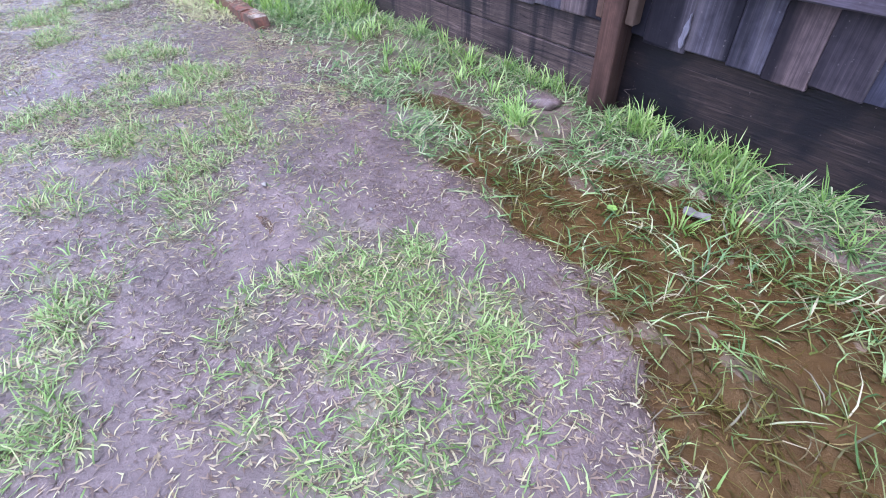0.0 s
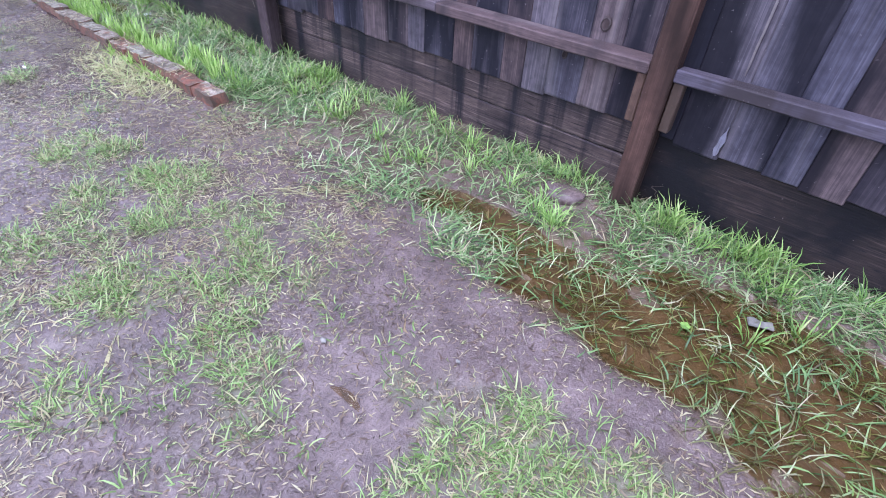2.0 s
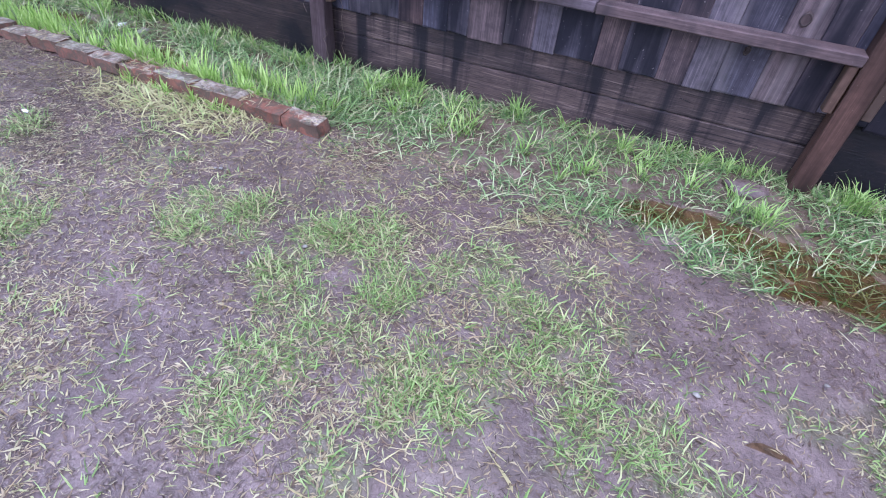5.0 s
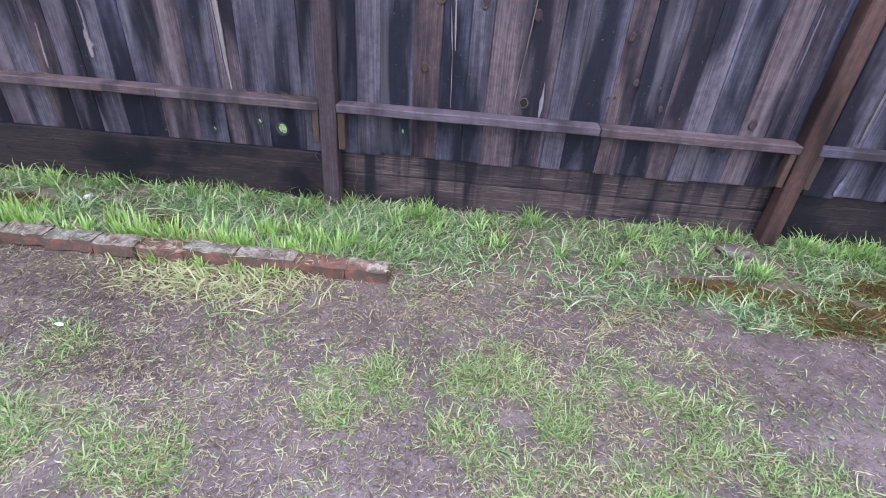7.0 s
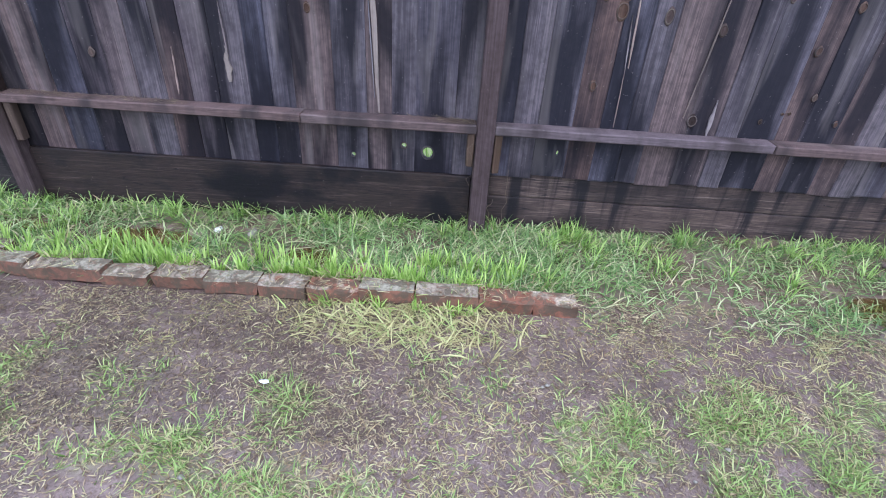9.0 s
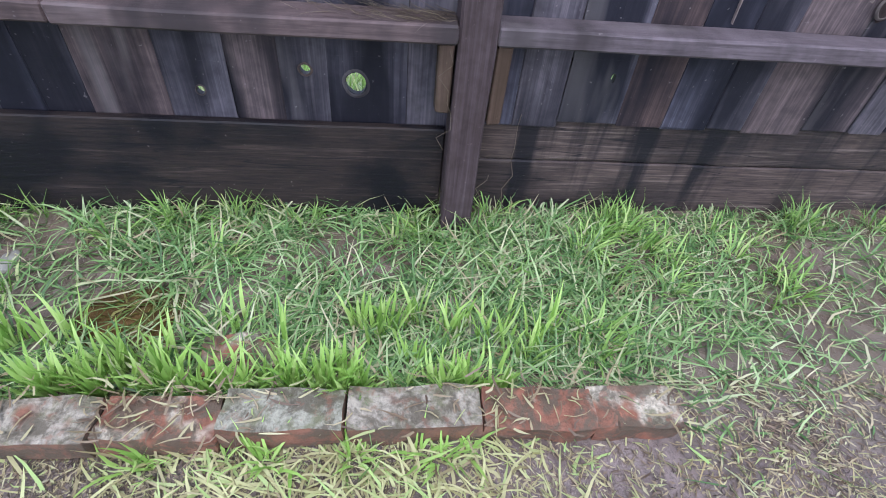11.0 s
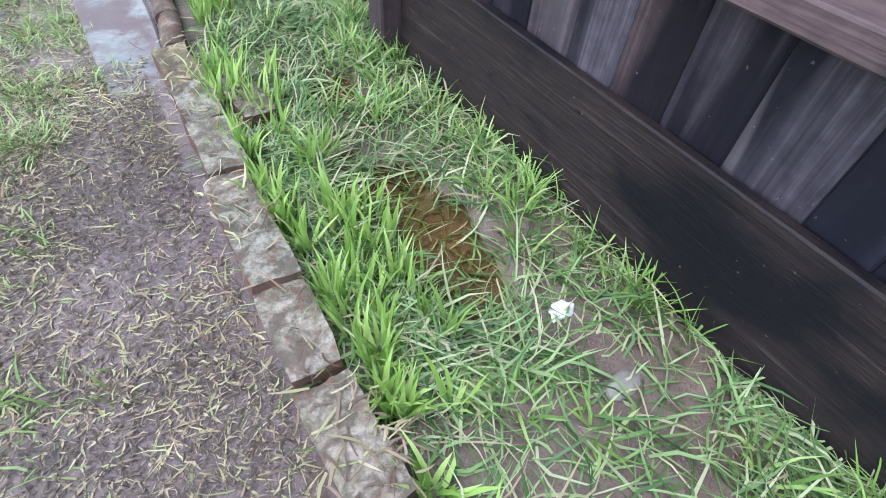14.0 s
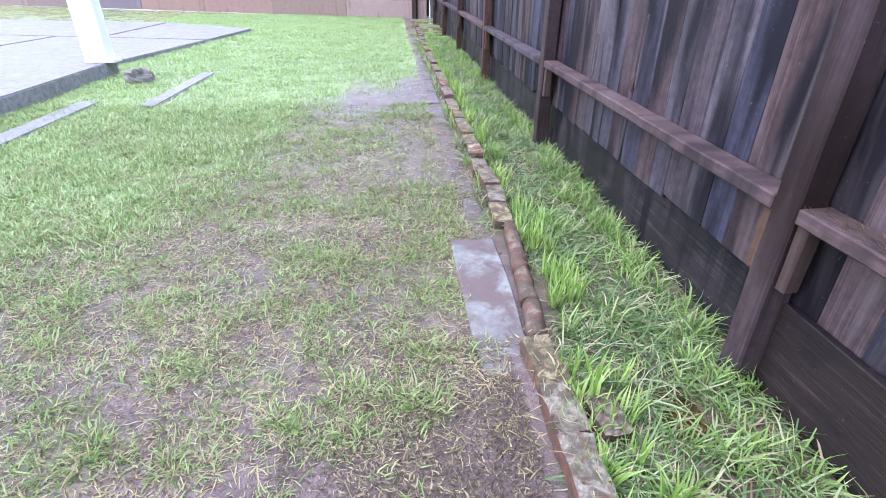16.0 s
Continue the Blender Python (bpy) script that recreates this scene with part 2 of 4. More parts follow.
def brick_material(name, clay, crust, cover):
    m = Nodes(name, 0.8, 0.25)
    c = m.coords()
    n1, n2 = m.noise(c, 22, 5, 0.65), m.noise(c, 90, 4, 0.6)
    big = m.noise(c, 9, 3, 0.5)
    body = m.ramp(n1, (0.3, tuple(v * 0.5 for v in clay)), (0.55, clay), (0.8, tuple(min(1, v * 1.5) for v in clay)))
    up = m.n.new("ShaderNodeSeparateXYZ")
    geo = m.n.new("ShaderNodeNewGeometry")
    m.l.new(geo.outputs["Normal"], up.inputs[0])
    mask = m.math("MULTIPLY", m.ramp(up.outputs[2], (0.3, 0.12), (0.8, 1.0)), m.ramp(big, (cover - 0.04, 1.0), (cover + 0.05, 0.0)))
    lichen = m.ramp(n2, (0.3, tuple(v * 0.45 for v in crust)), (0.5, crust), (0.75, tuple(min(1, v * 1.4) for v in crust)))
    lichen = m.mix(m.ramp(n1, (0.48, 0.0), (0.62, 0.75)), lichen, (0.10, 0.10, 0.05))
    col = m.mix(mask, body, lichen)
    col = m.mix(m.ramp(m.noise(c, 17, 6, 0.7, 0.6), (0.44, 0.0), (0.56, 0.85)), col, (0.075, 0.062, 0.045))
    col = m.mix(m.ramp(m.noise(c, 45, 4, 0.6), (0.56, 0.0), (0.66, 0.6)), col, tuple(v * 0.9 for v in clay))
    m.bump(m.math("ADD", n1, n2), 0.7, 0.005)
    return m.done(col)


BRICK_RED = brick_material("red_brick", (0.20, 0.085, 0.056), (0.40, 0.35, 0.28), 0.45)
BRICK_GREY = brick_material("lichened_brick", (0.17, 0.07, 0.047), (0.235, 0.225, 0.18), 0.74)
BRICK_CREAM = brick_material("mortared_brick", (0.16, 0.075, 0.05), (0.25, 0.22, 0.18), 0.62)
BRICK_OCHRE = brick_material("ochre_brick", (0.16, 0.095, 0.055), (0.27, 0.23, 0.14), 0.75)
CLAY = brick_material("brown_clay", (0.13, 0.075, 0.055), (0.22, 0.165, 0.13), 0.45)


def concrete_material(name, base, mud=0.0):
    m = Nodes(name, 0.75, 0.3)
    c = m.coords()
    a, b, g = m.noise(c, 3, 5, 0.6), m.noise(c, 20, 4), m.noise(c, 180, 3)
    col = m.ramp(a, (0.3, tuple(v * 0.6 for v in base)), (0.65, base))
    col = m.mix(m.ramp(b, (0.38, 0.6), (0.58, 0.0)), col, tuple(v * 0.42 for v in base))
    col = m.mix(m.ramp(g, (0.6, 0.0), (0.75, 0.5)), col, tuple(min(1, v * 1.5) for v in base))
    if mud:
        col = m.mix(m.ramp(m.noise(c, 4.5, 5, 0.65, 0.4), (mud - 0.06, 0.9), (mud + 0.06, 0.0)), col, (0.12, 0.088, 0.085))
    m.bump(m.math("ADD", b, g), 0.4, 0.003)
    return m.done(col, m.ramp(a, (0.35, 0.35), (0.6, 0.8)))


CONCRETE = concrete_material("patio_concrete", (0.28, 0.285, 0.29))
SLAB = concrete_material("wet_slab", (0.27, 0.285, 0.27), 0.52)
MUDDY = concrete_material("muddy_slab", (0.20, 0.17, 0.175))
STONE = concrete_material("pale_stone", (0.25, 0.24, 0.21))
m = Nodes("white_paint", 0.5)
WHITE = m.done(m.ramp(m.noise(m.coords((8, 8, 1)), 1.0, 3), (0.3, (0.72, 0.73, 0.74)), (0.6, (0.84, 0.84, 0.85))))
m = Nodes("white_plastic", 0.25)
PLASTIC = m.done(m.ramp(m.noise(m.coords(), 40, 3), (0.4, (0.35, 0.37, 0.38)), (0.6, (0.85, 0.86, 0.86))))
m = Nodes("clover_leaf", 0.5)
LEAF = m.done(m.ramp(m.noise(m.coords(), 60, 3), (0.3, (0.12, 0.24, 0.04)), (0.7, (0.22, 0.38, 0.08))))

# ---- building blocks ----


def link(name, bm, material, parent=None, label=""):
    me = bpy.data.meshes.new(name)
    bm.to_mesh(me)
    bm.free()
    me.materials.append(material)
    ob = new(name, me)
    ob.parent = parent
    if label:
        ob["label"] = label
    return ob


def part(name, bm, material, parent, label=""):
    return link(name, bm, material, parent, label)


def empty(name, place=(0, 0, 0)):
    ob = new(name)
    ob.location = place
    return ob


def timber(x0, x1, y0, y1, z0, z1, rounding=0.004, uneven=0.0, cuts=0):
    """A sawn piece with softened edges; uneven shifts its corners a little."""
    bm = bmesh.new()
    bmesh.ops.create_cube(bm, size=1)
    for v in bm.verts:
        v.co = Vector(((x0 + x1) / 2 + v.co.x * (x1 - x0), (y0 + y1) / 2 + v.co.y * (y1 - y0), (z0 + z1) / 2 + v.co.z * (z1 - z0)))
    if cuts:
        axis = max(range(3), key=lambda i: (x1 - x0, y1 - y0, z1 - z0)[i])
        longest = [e for e in bm.edges if abs((e.verts[0].co - e.verts[1].co)[axis]) > 1e-6]
        bmesh.ops.subdivide_edges(bm, edges=longest, cuts=cuts)
    if uneven:
        for v in bm.verts:
            v.co += Vector([random.uniform(-uneven, uneven) for _ in range(3)])
    bmesh.ops.bevel(bm, geom=list(bm.edges), offset=rounding, segments=1, affect="EDGES", clamp_overlap=True)
    return bm


def pierced_board(x0, x1, y0, y1, z0, z1, hy, hz, ry, rz):
    """A board with an oval knot hole right through it."""
    bm = bmesh.new()
    n, half = 16, min(hy - y0, y1 - hy)
    za, zb = hz - half, hz + half
    sides = []
    for x in (x0, x1):
        inner, outer = [], []
        for i in range(n):
            a = 2 * math.pi * i / n
            c, s = math.cos(a), math.sin(a)
            wob = 1 + 0.05 * math.sin(3 * a + 1)
            inner.append(bm.verts.new((x, hy + ry * c * wob, hz + rz * s * wob)))
            k = 1 / max(abs(c), abs(s))
            oy = (y1 if c > 0 else y0) if abs(c) >= abs(s) - 1e-9 else hy + half * c * k
            outer.append(bm.verts.new((x, oy, hz + half * s * k)))
        for i in range(n):
            j = (i + 1) % n
            bm.faces.new((inner[i], outer[i], outer[j], inner[j]))
        sides.append(inner)
    for i in range(n):
        j = (i + 1) % n
        bm.faces.new((sides[0][i], sides[0][j], sides[1][j], sides[1][i]))
    for a, b in ((z0, za), (zb, z1)):
        lump = timber(x0, x1, y0, y1, a, b, 0.0003)
        me = bpy.data.meshes.new("lump")
        lump.to_mesh(me)
        lump.free()
        bm.from_mesh(me)
        bpy.data.meshes.remove(me)
    bmesh.ops.recalc_face_normals(bm, faces=bm.faces)
    return bm


def rough_lump(size, seed, detail=2, squash=(1, 1, 1)):
    bm = bmesh.new()
    bmesh.ops.create_icosphere(bm, subdivisions=detail, radius=size)
    for v in bm.verts:
        k = 1 + 0.5 * noise.noise(v.co * (1.3 / size) + Vector((seed, seed * 2.1, 0)))
        v.co = Vector((v.co.x * squash[0], v.co.y * squash[1], v.co.z * squash[2])) * k
    return bm


def rod(points, radius):
    """A thin stem through the points, tapering to its tip."""
    bm = bmesh.new()
    rings = []
    for i, p in enumerate(points):
        r = radius * (1 - 0.6 * i / len(points))
        ahead = (Vector(points[min(i + 1, len(points) - 1)]) - Vector(points[max(i - 1, 0)])).normalized()
        side = ahead.orthogonal().normalized()
        up = ahead.cross(side)
        rings.append([bm.verts.new(Vector(p) + r * (side * math.cos(a) + up * math.sin(a))) for a in (0, 1.26, 2.51, 3.77, 5.03)])
    for a, b in zip(rings, rings[1:]):
        for i in range(5):
            bm.faces.new((a[i], a[(i + 1) % 5], b[(i + 1) % 5], b[i]))
    bm.faces.new(rings[0]), bm.faces.new(rings[-1])
    return bm


def smooth_noise(x, y, scale, seed):
    """Value noise on arrays, 0 to 1."""
    rng = np.random.RandomState(seed)
    table = rng.rand(64, 64)
    u, v = x / scale + 1000, y / scale + 1000
    i, j = np.floor(u).astype(int), np.floor(v).astype(int)
    f, g = u - i, v - j
    f, g = f * f * (3 - 2 * f), g * g * (3 - 2 * g)
    t = lambda a, b: table[a % 64, b % 64]
    return (t(i, j) * (1 - f) + t(i + 1, j) * f) * (1 - g) + (t(i, j + 1) * (1 - f) + t(i + 1, j + 1) * f) * g


def step(a, b, x):
    t = np.clip((x - a) / (b - a), 0, 1)
    return t * t * (3 - 2 * t)


# ---- the lie of the land ----
POOLS = [(-0.66, -0.45, 0.18, 0.62), (-0.77, -1.45, 0.30, 0.65), (-0.55, 0.30, 0.10, 0.34), (-0.44, -0.7, 0.17, 0.6), (-0.72, -0.98, 0.19, 0.30),
         (-0.42, 3.33, 0.10, 0.12), (-0.37, 4.25, 0.10, 0.26), (-0.33, 4.85, 0.06, 0.10)]
WATER_Z = -0.014


def pool_depth(x, y):
    d = np.zeros_like(x)
    wob = 0.5 * (smooth_noise(x, y, 0.16, 5) - 0.5) + 0.75 * (smooth_noise(x, y, 0.06, 6) - 0.5)
    for cx, cy, rx, ry in POOLS:
        q = ((x - cx) / rx) ** 2 + ((y - cy) / ry) ** 2
        d = np.maximum(d, step(2.1, 0.2, q + wob * 1.7))
    return d


def ground_z(x, y):
    z = 0.016 * (smooth_noise(x, y, 0.55, 1) - 0.5) + 0.010 * (smooth_noise(x, y, 0.17, 2) - 0.5) + 0.004 * (smooth_noise(x, y, 0.06, 3) - 0.5)
    z = z * step(40, 15, np.hypot(x, y))
    z += 0.03 * step(-0.32, -0.08, x) * step(0.6, 0.0, x) * step(1.6, 0.4, np.abs(y + 0.1) - 0.5)
    z -= 0.008 * step(-0.85, -1.1, x)
    return z - 0.030 * pool_depth(x, y)


# tufts of lawn: middle and radius
FIRST_PATCHES = [(-1.71, -0.21, 0.08), (-1.71, -0.39, 0.06), (-1.37, 0.03, 0.08), (-1.3, -0.13, 0.1), (-1.57, -0.48, 0.06), (-2.04, 0.06, 0.07), (-2.1, -0.07, 0.08), (-2.15, -0.25, 0.1),
                 (-2.07, -0.35, 0.05), (-1.62, -0.68, 0.08), (-1.72, -0.68, 0.06), (-1.56, -0.81, 0.06), (-1.64, 0.47, 0.08), (-1.79, -0.53, 0.04), (-1.03, -1.09, 0.04), (-1.07, -1.18, 0.07),
                 (-1.19, -0.59, 0.07), (-1.31, -0.71, 0.06), (-1.36, -0.6, 0.09), (-1.51, -0.62, 0.05), (-2.18, -0.05, 0.06)]
SOUTH_PATCHES = [(-1.14, -0.62, 0.07), (-1.31, -0.44, 0.15), (-1.22, -0.27, 0.12), (-1.36, -0.25, 0.12), (-1.67, -0.15, 0.08), (-1.56, -0.14, 0.1), (-1.33, -0.04, 0.1), (-1.99, 0.12, 0.1),
                 (-2.09, 0.28, 0.06), (-1.7, 0.29, 0.07), (-1.64, 0.42, 0.08), (-1.57, 0.47, 0.08), (-1.96, 0.56, 0.05), (-1.82, 0.6, 0.08), (-1.6, 0.61, 0.11), (-1.28, 0.62, 0.09),
                 (-1.52, 0.63, 0.11), (-1.79, 0.65, 0.07), (-1.42, 0.69, 0.1), (-2.02, 0.71, 0.06), (-1.44, 0.78, 0.12), (-1.09, 0.79, 0.08), (-1.52, 0.84, 0.08), (-1.13, 0.84, 0.08),
                 (-1.37, 0.89, 0.09), (-1.58, 0.9, 0.1)]
MIDDLE_PATCHES = [(-1.25, 0.97, 0.14), (-1.66, 0.98, 0.14), (-1.11, 1.02, 0.08), (-1.74, 1.06, 0.1), (-1.8, 1.1, 0.1), (-2.06, 1.17, 0.1), (-1.31, 1.17, 0.09), (-1.43, 1.29, 0.1),
                  (-1.5, 1.31, 0.08), (-1.67, 1.32, 0.07), (-1.31, 1.43, 0.09), (-1.84, 1.44, 0.11), (-1.69, 1.44, 0.06), (-2.02, 1.49, 0.1), (-1.89, 1.52, 0.08), (-1.23, 1.53, 0.14),
                  (-1.62, 1.62, 0.08), (-1.33, 1.62, 0.1), (-1.57, 1.68, 0.1), (-1.49, 1.91, 0.08), (-1.37, 2, 0.11), (-1.45, 2.07, 0.12), (-1.41, 2.14, 0.09), (-1.49, 2.16, 0.08),
                  (-1.78, 2.61, 0.11)]
NORTH_PATCHES = [(-1.81, 2.77, 0.1), (-1.66, 2.87, 0.07), (-1.71, 2.99, 0.1), (-1.76, 3.1, 0.18), (-1.35, 3.2, 0.08), (-1.82, 3.24, 0.12), (-1.63, 3.4, 0.07), (-1.55, 3.49, 0.1),
                 (-1.6, 3.7, 0.07), (-1.57, 4.11, 0.09), (-1.26, 4.24, 0.09), (-2.04, 4.82, 0.14), (-1.75, 4.85, 0.09), (-1.35, 4.88, 0.08), (-2.2, 4.93, 0.12), (-1.52, 4.93, 0.08),
                 (-1.15, 4.99, 0.1), (-1.29, 5.03, 0.1), (-1.37, 5.14, 0.1), (-1.87, 5.18, 0.1), (-0.9, 5.19, 0.1), (-1.14, 5.27, 0.1), (-1.46, 5.3, 0.11), (-2.42, 5.38, 0.11),
                 (-1.86, 5.46, 0.1), (-0.94, 5.54, 0.11), (-2.08, 5.56, 0.12), (-1.68, 5.6, 0.13), (-2.48, 5.67, 0.13), (-1.56, 5.92, 0.17), (-1.04, 5.94, 0.15), (-2.47, 6.29, 0.19),
                 (-2.28, 6.78, 0.13)]


def lush(x, y):
    """Where the thick lawn up the yard begins, 0 to 1."""
    return step(-0.3, 1.4, (y - 8.3) + 2.6 * (-1.6 - x) + 1.6 * (smooth_noise(x, y, 0.9, 13) - 0.5) + 0.8 * (smooth_noise(x, y, 0.25, 15) - 0.5))


def turf(x, y):
    """How thick the lawn stands, 0 to 1."""
    d = np.zeros_like(x)
    wob = smooth_noise(x, y, 0.13, 7) - 0.5
    for cx, cy, r in FIRST_PATCHES + SOUTH_PATCHES + MIDDLE_PATCHES + NORTH_PATCHES:
        d = np.maximum(d, step(1.6, 0.35, ((x - cx) ** 2 + (y - cy) ** 2) / r ** 2 + 2.2 * wob))
    d *= 0.75 + 0.5 * smooth_noise(x, y, 0.05, 8)
    patchy = step(0.50, 0.72, 0.55 * smooth_noise(x, y, 0.42, 9) + 0.45 * smooth_noise(x, y, 0.15, 10))
    d = np.maximum(d, 0.20 * patchy)
    d = np.maximum(d, 0.035)
    north = step(4.6, 5.4, y)
    d = np.maximum(d, north * (0.20 + 0.38 * step(0.44, 0.60, 0.6 * smooth_noise(x, y, 0.5, 11) + 0.4 * smooth_noise(x, y, 0.14, 12))))
    thick = lush(x, y)
    d = np.maximum(d, thick * (0.75 + 0.25 * smooth_noise(x, y, 0.3, 14)))
    path = step(-1.25, -0.95, x) * step(-0.78, -0.86, x) * step(4.9, 4.6, y)
    d *= 1 - 0.85 * path
    d *= 1 - 0.9 * step(-0.93, -0.89, x) * step(-0.64, -0.68, x) * step(3.6, 4.4, y) * step(6.1, 6.0, y)
    d *= 1 - 0.8 * step(-0.82, -0.79, x) * step(-0.62, -0.66, x) * step(6.1, 6.3, y)
    return np.clip(d, 0, 1) * (1 - pool_depth(x, y))


def spread(fine0, fine1, pitch, far0, far1):
    mid = np.arange(fine0, fine1 + pitch / 2, pitch)
    lo, hi, g = [], [], pitch
    p = fine0
    while p > far0:
        g *= 1.25
        p -= g
        lo.append(p)
    p, g = fine1, pitch
    while p < far1:
        g *= 1.25
        p += g
        hi.append(p)
    return np.concatenate([lo[::-1], mid, hi])


def build_ground():
    gx, gy = spread(-3.4, 0.3, 0.022, -70, 70), spread(-2.4, 7.5, 0.03, -70, 80)
    X, Y = np.meshgrid(gx, gy)
    x, y = X.ravel(), Y.ravel()
    z = ground_z(x, y)
    nx, ny = len(gx), len(gy)
    i = (np.arange(ny - 1)[:, None] * nx + np.arange(nx - 1)[None]).ravel()
    faces = np.stack([i, i + 1, i + nx + 1, i + nx], 1)
    me = bpy.data.meshes.new("ground")
    me.from_pydata(np.stack([x, y, z], 1), [], faces)
    me.polygons.foreach_set("use_smooth", np.ones(len(faces), bool))
    cover = turf(x, y) * np.maximum(lush(x, y), 0.2)
    cover = np.maximum(cover, step(0.05, 0.2, x))
    me.attributes.new("turf", "FLOAT", "POINT").data.foreach_set("value", cover.astype(np.float32))
    silt = np.maximum(step(0.0, 0.5, pool_depth(x, y)), 0.35 * step(-0.7, -0.6, x))
    me.attributes.new("silt", "FLOAT", "POINT").data.foreach_set("value", silt.astype(np.float32))
    me.materials.append(MUD)
    tagged(new("ground", me), "wet trampled mud and worn lawn beside a fence", "ground", kind="structure")


build_ground()


def build_water():
    """Water stands wherever the ground dips under its level."""
    for name, x0, x1, y0, y1 in (("puddle", -1.5, -0.02, -2.6, 1.3), ("puddle", -0.62, -0.2, 3.0, 5.1)):
        bm = bmesh.new()
        bmesh.ops.create_grid(bm, x_segments=8, y_segments=16, size=0.5)
        for v in bm.verts:
            v.co = Vector(((x0 + x1) / 2 + v.co.x * (x1 - x0), (y0 + y1) / 2 + v.co.y * (y1 - y0), WATER_Z))
        ob = link(name, bm, WATER)
        ob.visible_shadow = False
        tagged(ob, "shallow brown puddle of rainwater over drowned grass", "puddle", kind="structure")


build_water()

# ---- the long fence ----
BAY = 2.5
POSTS = [-5.0 + BAY * i for i in range(11)]
fence = tagged(empty("wooden_fence"), "dark weathered board fence with posts, rails and kickboards", "fence", kind="structure")

SEAMS = {0.0: [-0.01, 0.08, 0.2, 0.34, 0.5, 0.62, 0.74, 0.91, 1.03, 1.22, 1.33, 1.48, 1.67, 1.78, 1.92, 2.06, 2.23, 2.36, 2.5],
         2.5: [2.5, 2.66, 2.86, 2.98, 3.11, 3.27, 3.47, 3.59, 3.7, 3.86, 4.0, 4.13, 4.27, 4.41, 4.55, 4.71, 4.86, 5.0]}
HOLES = [(2.79, 0.425, 0.027, 0.030), (2.917, 0.456, 0.013, 0.014), (3.187, 0.388, 0.011, 0.012), (2.108, 0.472, 0.006, 0.014)]


def fence_boards(y0):
    if y0 in SEAMS:
        seams = SEAMS[y0]
    else:
        seams = [y0]
        while seams[-1] < y0 + BAY - 0.2:
            seams.append(seams[-1] + random.uniform(0.115, 0.175))
        seams.append(y0 + BAY)
    for a, b in zip(seams, seams[1:]):
        lap = y0 == 2.5
        bottom = 0.22 if lap else (0.325 if y0 == 0.0 else 0.33 if y0 == -2.5 else 0.30) + random.uniform(-0.012, 0.012)
        if y0 == 0.0:
            bottom += 0.012 - 0.012 * (a - y0) / BAY
        proud = -0.028 + random.uniform(-0.006, 0.004) if y0 == -2.5 else random.uniform(-0.005, 0.003)
        gap = -0.001
        hole = [h for h in HOLES if a + h[2] + 0.01 < h[0] < b - h[2] - 0.01]
        top = 1.83 + random.uniform(-0.01, 0.01)
        if hole:
            bm = pierced_board(proud, proud + 0.018, a + gap, b - gap, bottom, top, *hole[0])
        else:
            bm = timber(proud, proud + 0.018, a + gap, b - gap, bottom, top, 0.0045)
            lean = random.uniform(-0.004, 0.004)
            for v in bm.verts:
                v.co.x += lean * (v.co.z - 0.6)
                v.co.z += (v.co.y - a) * random.choice((0, 0.05)) if v.co.z < 1 else 0
        part("board", bm, BOARD if y0 == 0.0 else BLACKENED, fence)


def fence_bay(y0):
    y1 = y0 + BAY
    fence_boards(y0)
    # kickboard
    if y0 == 2.5:
        bm = timber(-0.036, -0.007, y0 + 0.05, y1 - 0.05, -0.03, 0.315, 0.004, 0.001, 12)
    elif y0 == -2.5:
        bm = timber(0.012, 0.05, y0 - 0.06, y1 - 0.002, -0.02, 0.41, 0.004, 0.001, 12)
    else:
        bm = timber(0.022, 0.06, y0 - 0.07, y1 + 0.065, -0.03, 0.36, 0.004, 0.001, 12)
    if y0 == 0.0:
        bm.free()
        bm = timber(0.022, 0.06, y0 - 0.07, y1 + 0.065, -0.03, 0.186, 0.005, 0.002, 16)
        part("kickboard", timber(0.022, 0.06, y0 - 0.07, y1 + 0.065, 0.190, 0.36, 0.005, 0.002, 16), KICK_WORN, fence)
    part("kickboard", bm, KICK_WORN if y0 == 0.0 else KICK_DRIP if y0 >= 5.0 else KICK, fence)
    # rail in two lengths, laid flat on cleats
    cut = y0 + BAY * (0.425 if y0 == 0.0 else 0.37)
    for a, b, dx in ((y0 + 0.047, cut, 0.0), (cut + 0.003, y1 - 0.047, 0.006)):
        part("rail", timber(-0.105 + dx, -0.006 + dx * 0.2 - (0.028 if y0 == -2.5 else 0), a, b, 0.575, 0.62, 0.005, 0.0015, 6), RAIL, fence)
    for y in (y0 + 0.05, y1 - 0.05 - 0.038):
        part("cleat", timber(-0.088, -0.040, y, y + 0.038, 0.375 + random.uniform(-0.01, 0.02), 0.574, 0.004, 0.002), CLEAT, fence)


for y in POSTS:
    part("post", timber(-0.102, -0.012, y - 0.046, y + 0.046, -0.1, 1.88, 0.006, 0.002, 8), POST, fence)
for y in POSTS[:-1]:
    fence_bay(y)


